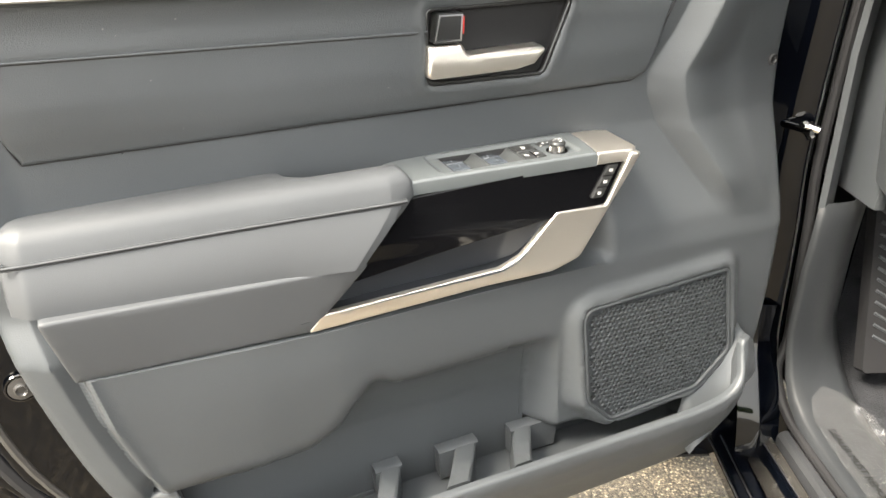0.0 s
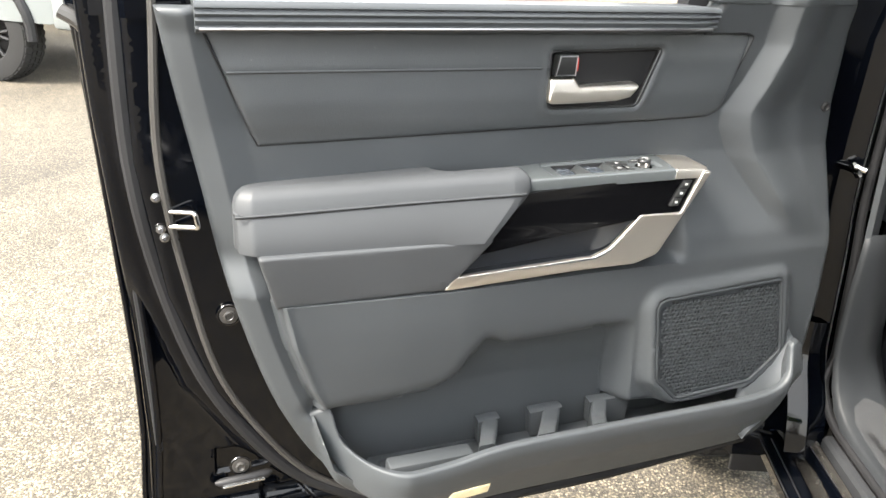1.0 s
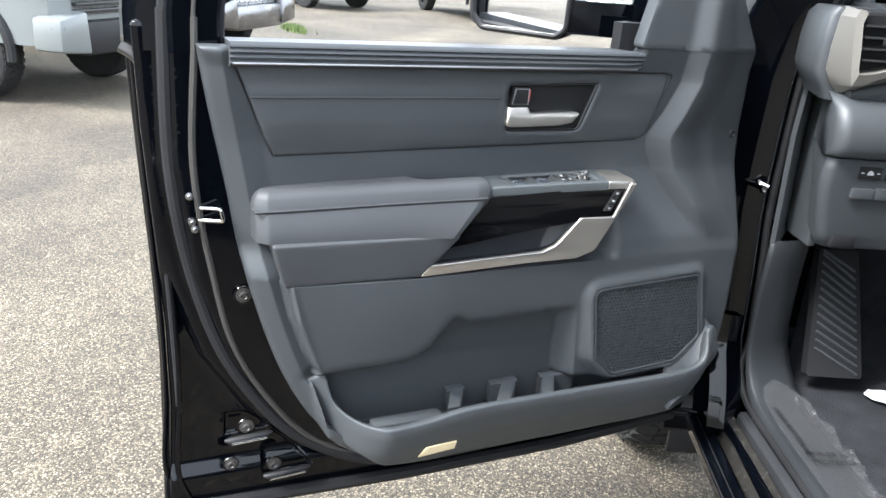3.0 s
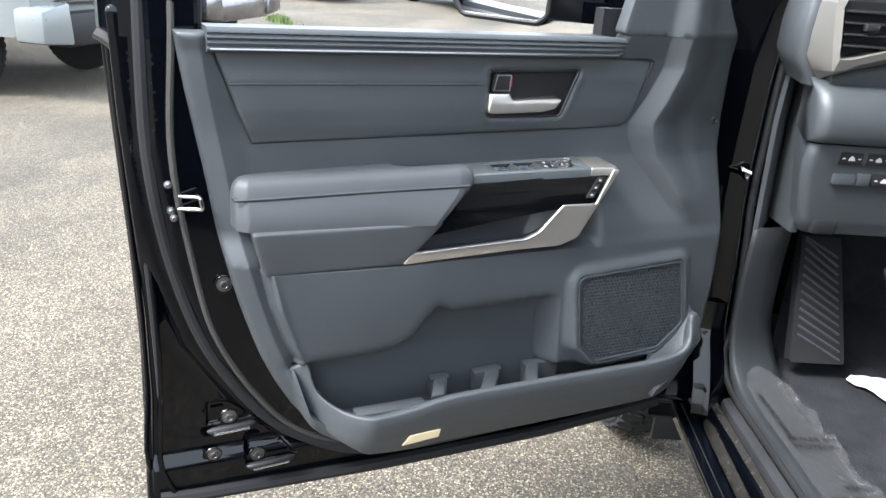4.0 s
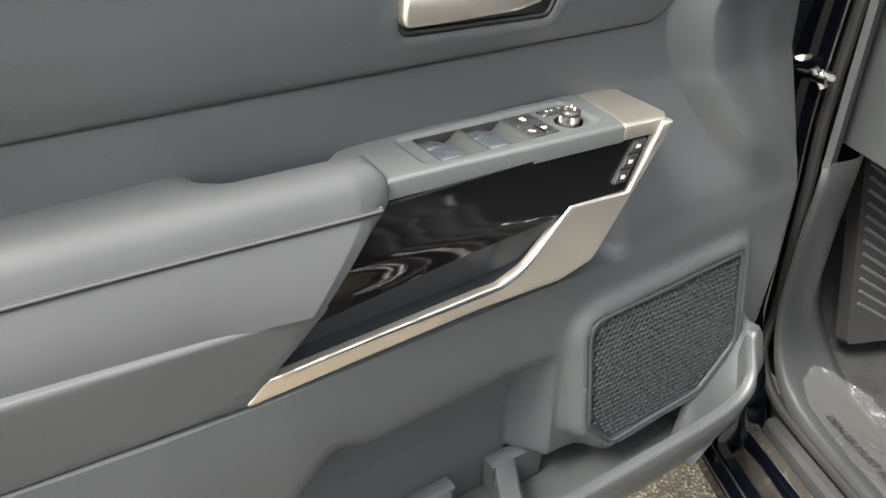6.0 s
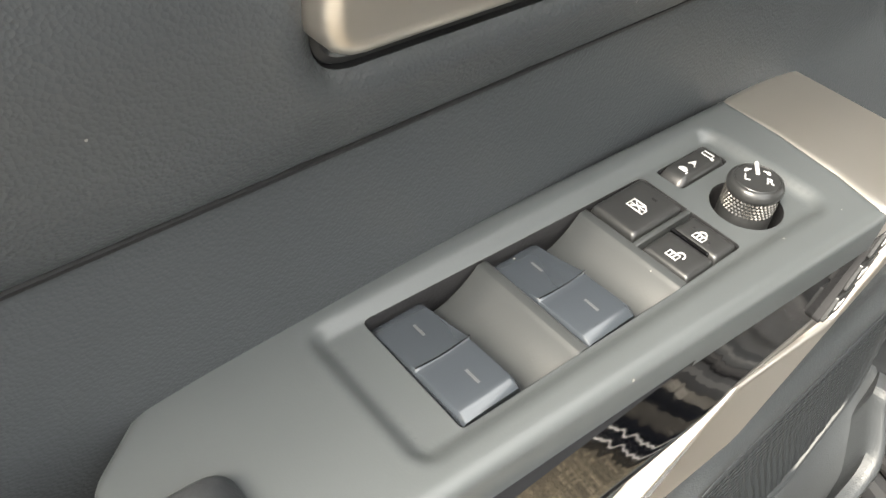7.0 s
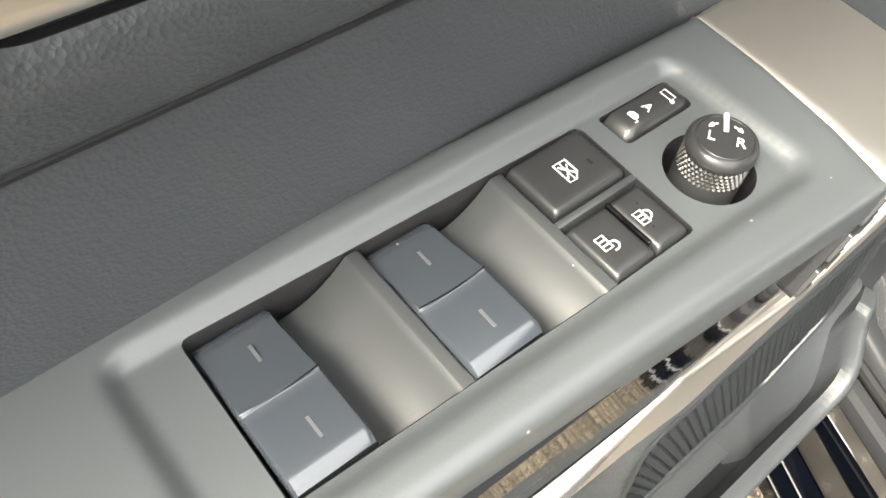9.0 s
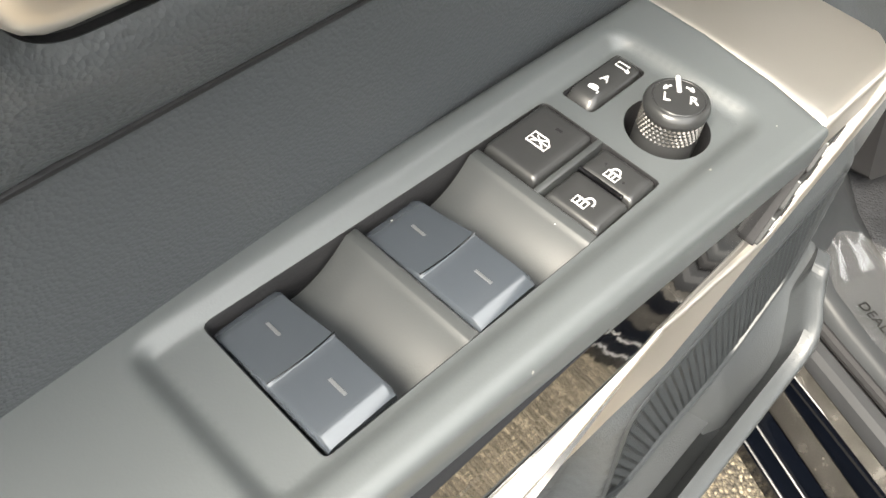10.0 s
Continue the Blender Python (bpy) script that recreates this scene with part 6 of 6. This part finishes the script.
P("sheet", relief(FILM, film_height, res=0.006, place=lambda a2, b2, h: B(a2, b2, h)), CLEAR, film, "clear crumpled plastic sheet", smooth=30)
PRINT = shader("black_print", (0.008, 0.008, 0.008), 0.6, spec=0.1)
along = Matrix(((UA.x, VA.x, 0, 0), (UA.y, VA.y, 0, 0), (0, 0, 1, 0), (0, 0, 0, 1)))


def sill_words(text, size, u, v, turn):
    m = Matrix.Translation(B(u, v, 0.6135)) @ along @ Matrix.Rotation(radians(turn), 4, "Z")
    W("print", text, size, m, PRINT, film)


sill_words("DEALER MUST REMOVE", 0.018, 0.245, 0.134, 0)
sill_words("DEALER AND", 0.020, 0.335, 0.185, 90)
sill_words("PROTECTIVE", 0.020, 0.365, 0.185, 90)
sill_words("COVER", 0.020, 0.50, 0.200, -90)
sill_words("MUST REMOVE", 0.018, 0.535, 0.185, -90)
sill_words("DEALER", 0.021, 0.60, 0.138, 0)
paper = thing("paper_sheet", "crumpled white paper lying on the floor carpet", "paper")
paper.location = B(0.08, 0.5, 0.585)
SHEET = [(0.018, 0.422), (-0.004, 0.445), (0.002, 0.50), (0.012, 0.56), (0.05, 0.66), (0.22, 0.70), (0.20, 0.52), (0.13, 0.475), (0.06, 0.455), (0.045, 0.43)]
P("sheet", relief(SHEET, lambda Q: 0.592 + 0.006 * np.array([abs(noise.noise(Vector((q[0] * 30, q[1] * 22, 2.0)))) for q in Q]), res=0.008, skirt=0.001, place=lambda a2, b2, h: B(a2, b2, h)), PAPER, paper, "crumpled white paper", smooth=25)

# ---- other pickups ----
def pickup(name, label, paint, chrome):
    """Front half of a full-size pickup facing +y, built at the origin, wheels on z = 0."""
    t = thing(name, label, "truck", "parked pickup trucks")
    secs = []
    for y, w, zt, zb in ((2.0, 0.80, 1.10, 0.62), (1.96, 0.92, 1.22, 0.58), (1.80, 0.99, 1.28, 0.55), (1.2, 1.01, 1.32, 0.55), (0.0, 1.01, 1.36, 0.50), (-3.6, 1.01, 1.36, 0.50)):
        secs.append([(-w, y, zb), (-w, y, zt - 0.12), (-w + 0.10, y, zt), (w - 0.10, y, zt), (w, y, zt - 0.12), (w, y, zb)])
    P("body", loft(secs), paint, t, smooth=35)
    secs = [[(-0.92, y0, 1.34), (-0.74, y1, 1.93), (0.74, y1, 1.93), (0.92, y0, 1.34)] for y0, y1 in ((0.35, -0.45), (-2.0, -1.8))]
    P("cab", loft(secs), paint, t, smooth=30)
    P("windscreen", loft([[(-0.80, 0.30 + k * 0.012, 1.38), (-0.68, -0.40 + k * 0.012, 1.88), (0.68, -0.40 + k * 0.012, 1.88), (0.80, 0.30 + k * 0.012, 1.38)] for k in (0, 1)]), TINT, t, smooth=0)
    for s in (-1, 1):
        P("side_window", loft([[(s * (0.925 - 0.0 + k * 0.004), 0.12, 1.42), (s * (0.775 + k * 0.004), -0.45, 1.86), (s * (0.775 + k * 0.004), -1.7, 1.86), (s * (0.915 + k * 0.004), -1.85, 1.42)] for k in (0, 1)]), TINT, t, smooth=0)
        wheel(t, (s * 0.86, 1.10, 0.42), (s, 0, 0), rimmat=DARK)
        wheel(t, (s * 0.86, -2.6, 0.42), (s, 0, 0), rimmat=DARK)
        P("arch_flare", tube([(s * 1.01, 1.10 + 0.52 * math.cos(a), 0.45 + 0.52 * math.sin(a)) for a in np.linspace(-0.1, math.pi + 0.1, 16)], 0.045, 8), DARK, t)
        P("headlamp", block([(s * 0.72, 1.00), (s * 0.98, 1.00), (s * 0.97, 1.18), (s * 0.74, 1.20)], 1.74, 2.01, 0.02), LAMPGLASS, t)
        P("bumper_corner", block([(s * 0.62, 0.48), (s * 1.02, 0.52), (s * 1.02, 0.80), (s * 0.66, 0.86)], 1.86, 2.16, 0.03), paint if not chrome else DARKCHROME, t)
    P("bumper", block([(-0.66, 0.46), (0.66, 0.46), (0.66, 0.76), (-0.66, 0.76)], 1.90, 2.14, 0.03), DARK if not chrome else DARKCHROME, t)
    g = P("grille", block([(-0.68, 0.78), (0.68, 0.78), (0.72, 1.20), (-0.72, 1.20)], 1.85, 2.0, 0.02), DARK, t, "black grille")
    if chrome:
        bm = bmesh.new()
        for row in range(5):
            for k in range(10 - row % 2):
                cx, cz = -0.60 + 0.133 * (k + 0.5 * (row % 2)), 0.83 + row * 0.078
                tube([(cx + 0.052 * math.cos(a), 2.03, cz + 0.030 * math.sin(a)) for a in np.linspace(0, 2 * math.pi, 9)[:-1]], 0.013, 6, closed=True, bm=bm)
        P("grille_mesh", bm, CHROME, g, "chrome ring mesh of the grille")
    else:
        for k in range(6):
            z = 0.83 + k * 0.062
            P("grille_bar", box((-0.66, 1.98, z), (0.66, 2.05, z + 0.03), 0.008), SWITCH, g)
    P("bonnet", loft([[(-0.75, y, z), (-0.4, y, z + 0.05), (0.4, y, z + 0.05), (0.75, y, z)] for y, z in ((1.85, 1.27), (1.2, 1.31), (0.4, 1.35))], closed_ring=False), paint, t)
    return t


white = pickup("pickup_truck", "white pickup truck with a black grille parked on the lot", WHITEPAINT, False)
white.matrix_basis = pose(-2.10, 8.50, 0, 0, 0, -126.9)
silver_truck = pickup("pickup_truck", "silver pickup truck with a chrome grille on the lot", SILVERPAINT, True)
silver_truck.matrix_basis = pose(-0.42, 10.95, 0, 0, 0, -126.9)
far = pickup("pickup_truck", "bronze pickup truck parked at the back of the lot", GOLDPAINT, False)
far.matrix_basis = pose(4.52, 21.15, 0, 0, 0, -153.9)
copy_thing(far, pose(8.80, 18.2, 0, 0, 0, 180))
copy_thing(white, pose(-9.5, -1.5, 0, 0, 0, -60))
copy_thing(silver_truck, pose(-13.0, 3.0, 0, 0, 0, -75))

# ---- planting round the lot ----
def leaf_material(name, dark, light):
    m = shader(name, dark, 0.7, spec=0.2, vary=0.3, big=3)
    n, l = m.node_tree.nodes, m.node_tree.links
    geo = n.new("ShaderNodeNewGeometry")
    cr = n.new("ShaderNodeValToRGB")
    cr.color_ramp.elements[0].color = (*dark, 1)
    cr.color_ramp.elements[1].color = (*light, 1)
    l.new(geo.outputs["Random Per Island"], cr.inputs[0])
    l.new(cr.outputs[0], n["Principled BSDF"].inputs["Base Color"])
    return m


LEAF = leaf_material("leaves", (0.02, 0.05, 0.012), (0.10, 0.17, 0.03))
GRASS = leaf_material("grass_blades", (0.05, 0.075, 0.025), (0.11, 0.15, 0.05))
BARK = shader("bark", (0.07, 0.05, 0.035), 0.9, grain=0.02, bump=0.6, spec=0.1)
rng = np.random.default_rng(5)


def leaves(centres, radii, count, size):
    bm = bmesh.new()
    for c0, r in zip(centres, radii):
        for _ in range(int(count)):
            d = rng.normal(size=3)
            d /= np.linalg.norm(d)
            p = Vector(c0) + Vector(d * r * rng.uniform(0.55, 1.05) * np.array([1, 1, 0.8]))
            e = Euler(rng.uniform(0, 6.28, 3)).to_matrix()
            s = size * rng.uniform(0.6, 1.3)
            bm.faces.new([bm.verts.new(p + e @ Vector(q)) for q in ((-s, 0, 0), (0, -s * 0.5, 0.1 * s), (s, 0, 0), (0, s * 0.5, 0.1 * s))])
    return bm


def tree(x, y, hgt, seed):
    t = thing("tree", "leafy green tree at the edge of the lot", "tree", "trees round the lot")
    t.location = (x, y, 0)
    r = random.Random(seed)
    top = Vector((x, y, hgt * 0.55))
    P("trunk", tube([(x, y, 0), (x + 0.05, y, hgt * 0.25), tuple(top)], [0.22, 0.16, 0.11], 10), BARK, t)
    cs, rs = [], []
    for k in range(9):
        a = k * 2.4
        c0 = top + Vector((math.cos(a) * hgt * 0.24 * r.uniform(0.5, 1.1), math.sin(a) * hgt * 0.24 * r.uniform(0.5, 1.1), hgt * r.uniform(-0.05, 0.36)))
        P("limb", tube([tuple(top - Vector((0, 0, 0.3))), tuple(top.lerp(c0, 0.5) + Vector((0, 0, 0.2))), tuple(c0)], [0.08, 0.05, 0.02], 6), BARK, t)
        cs.append(c0)
        rs.append(hgt * r.uniform(0.13, 0.2))
    P("crown", leaves(cs, rs, 260, 0.14), LEAF, t, smooth=0)


for k, (x, y, hgt) in enumerate(((16, 38, 8), (25, 33, 7), (34, 26, 8), (4, 42, 9), (-8, 40, 8), (-26, 14, 8), (-28, 2, 7), (-26, -10, 8), (-18, -20, 7), (20, -16, 8), (30, -4, 8))):
    tree(x, y, hgt, k)
cs = [(x, y + rng.uniform(-0.4, 0.4), rng.uniform(0.5, 1.3)) for x, y in [(-12 + k * 1.1, 34 - 0.12 * k) for k in range(46)]] + [(38 - abs(k) * 0.05, k * 1.1, rng.uniform(0.5, 1.3)) for k in range(0, 28)] + [(-24, -12 + k * 1.1, rng.uniform(0.5, 1.3)) for k in range(34)]
tagged(part("hedge", leaves(cs, [0.9] * len(cs), 120, 0.11), LEAF, smooth=0), "dense green hedge along the edge of the lot", "hedge", kind="stuff")
bm = bmesh.new()
for k in range(500):
    p = Vector((2.68 + rng.normal() * 0.10, 14.1 + rng.normal() * 0.28, 0))
    a = rng.uniform(0, 6.28)
    s = rng.uniform(0.05, 0.14)
    d = Vector((math.cos(a), math.sin(a), 0)) * 0.012
    bm.faces.new([bm.verts.new(p - d), bm.verts.new(p + d), bm.verts.new(p + Vector((rng.normal() * 0.03, rng.normal() * 0.03, s)))])
tagged(part("grass", bm, GRASS, smooth=0), "tuft of green grass beside the lot", "grass", kind="stuff")
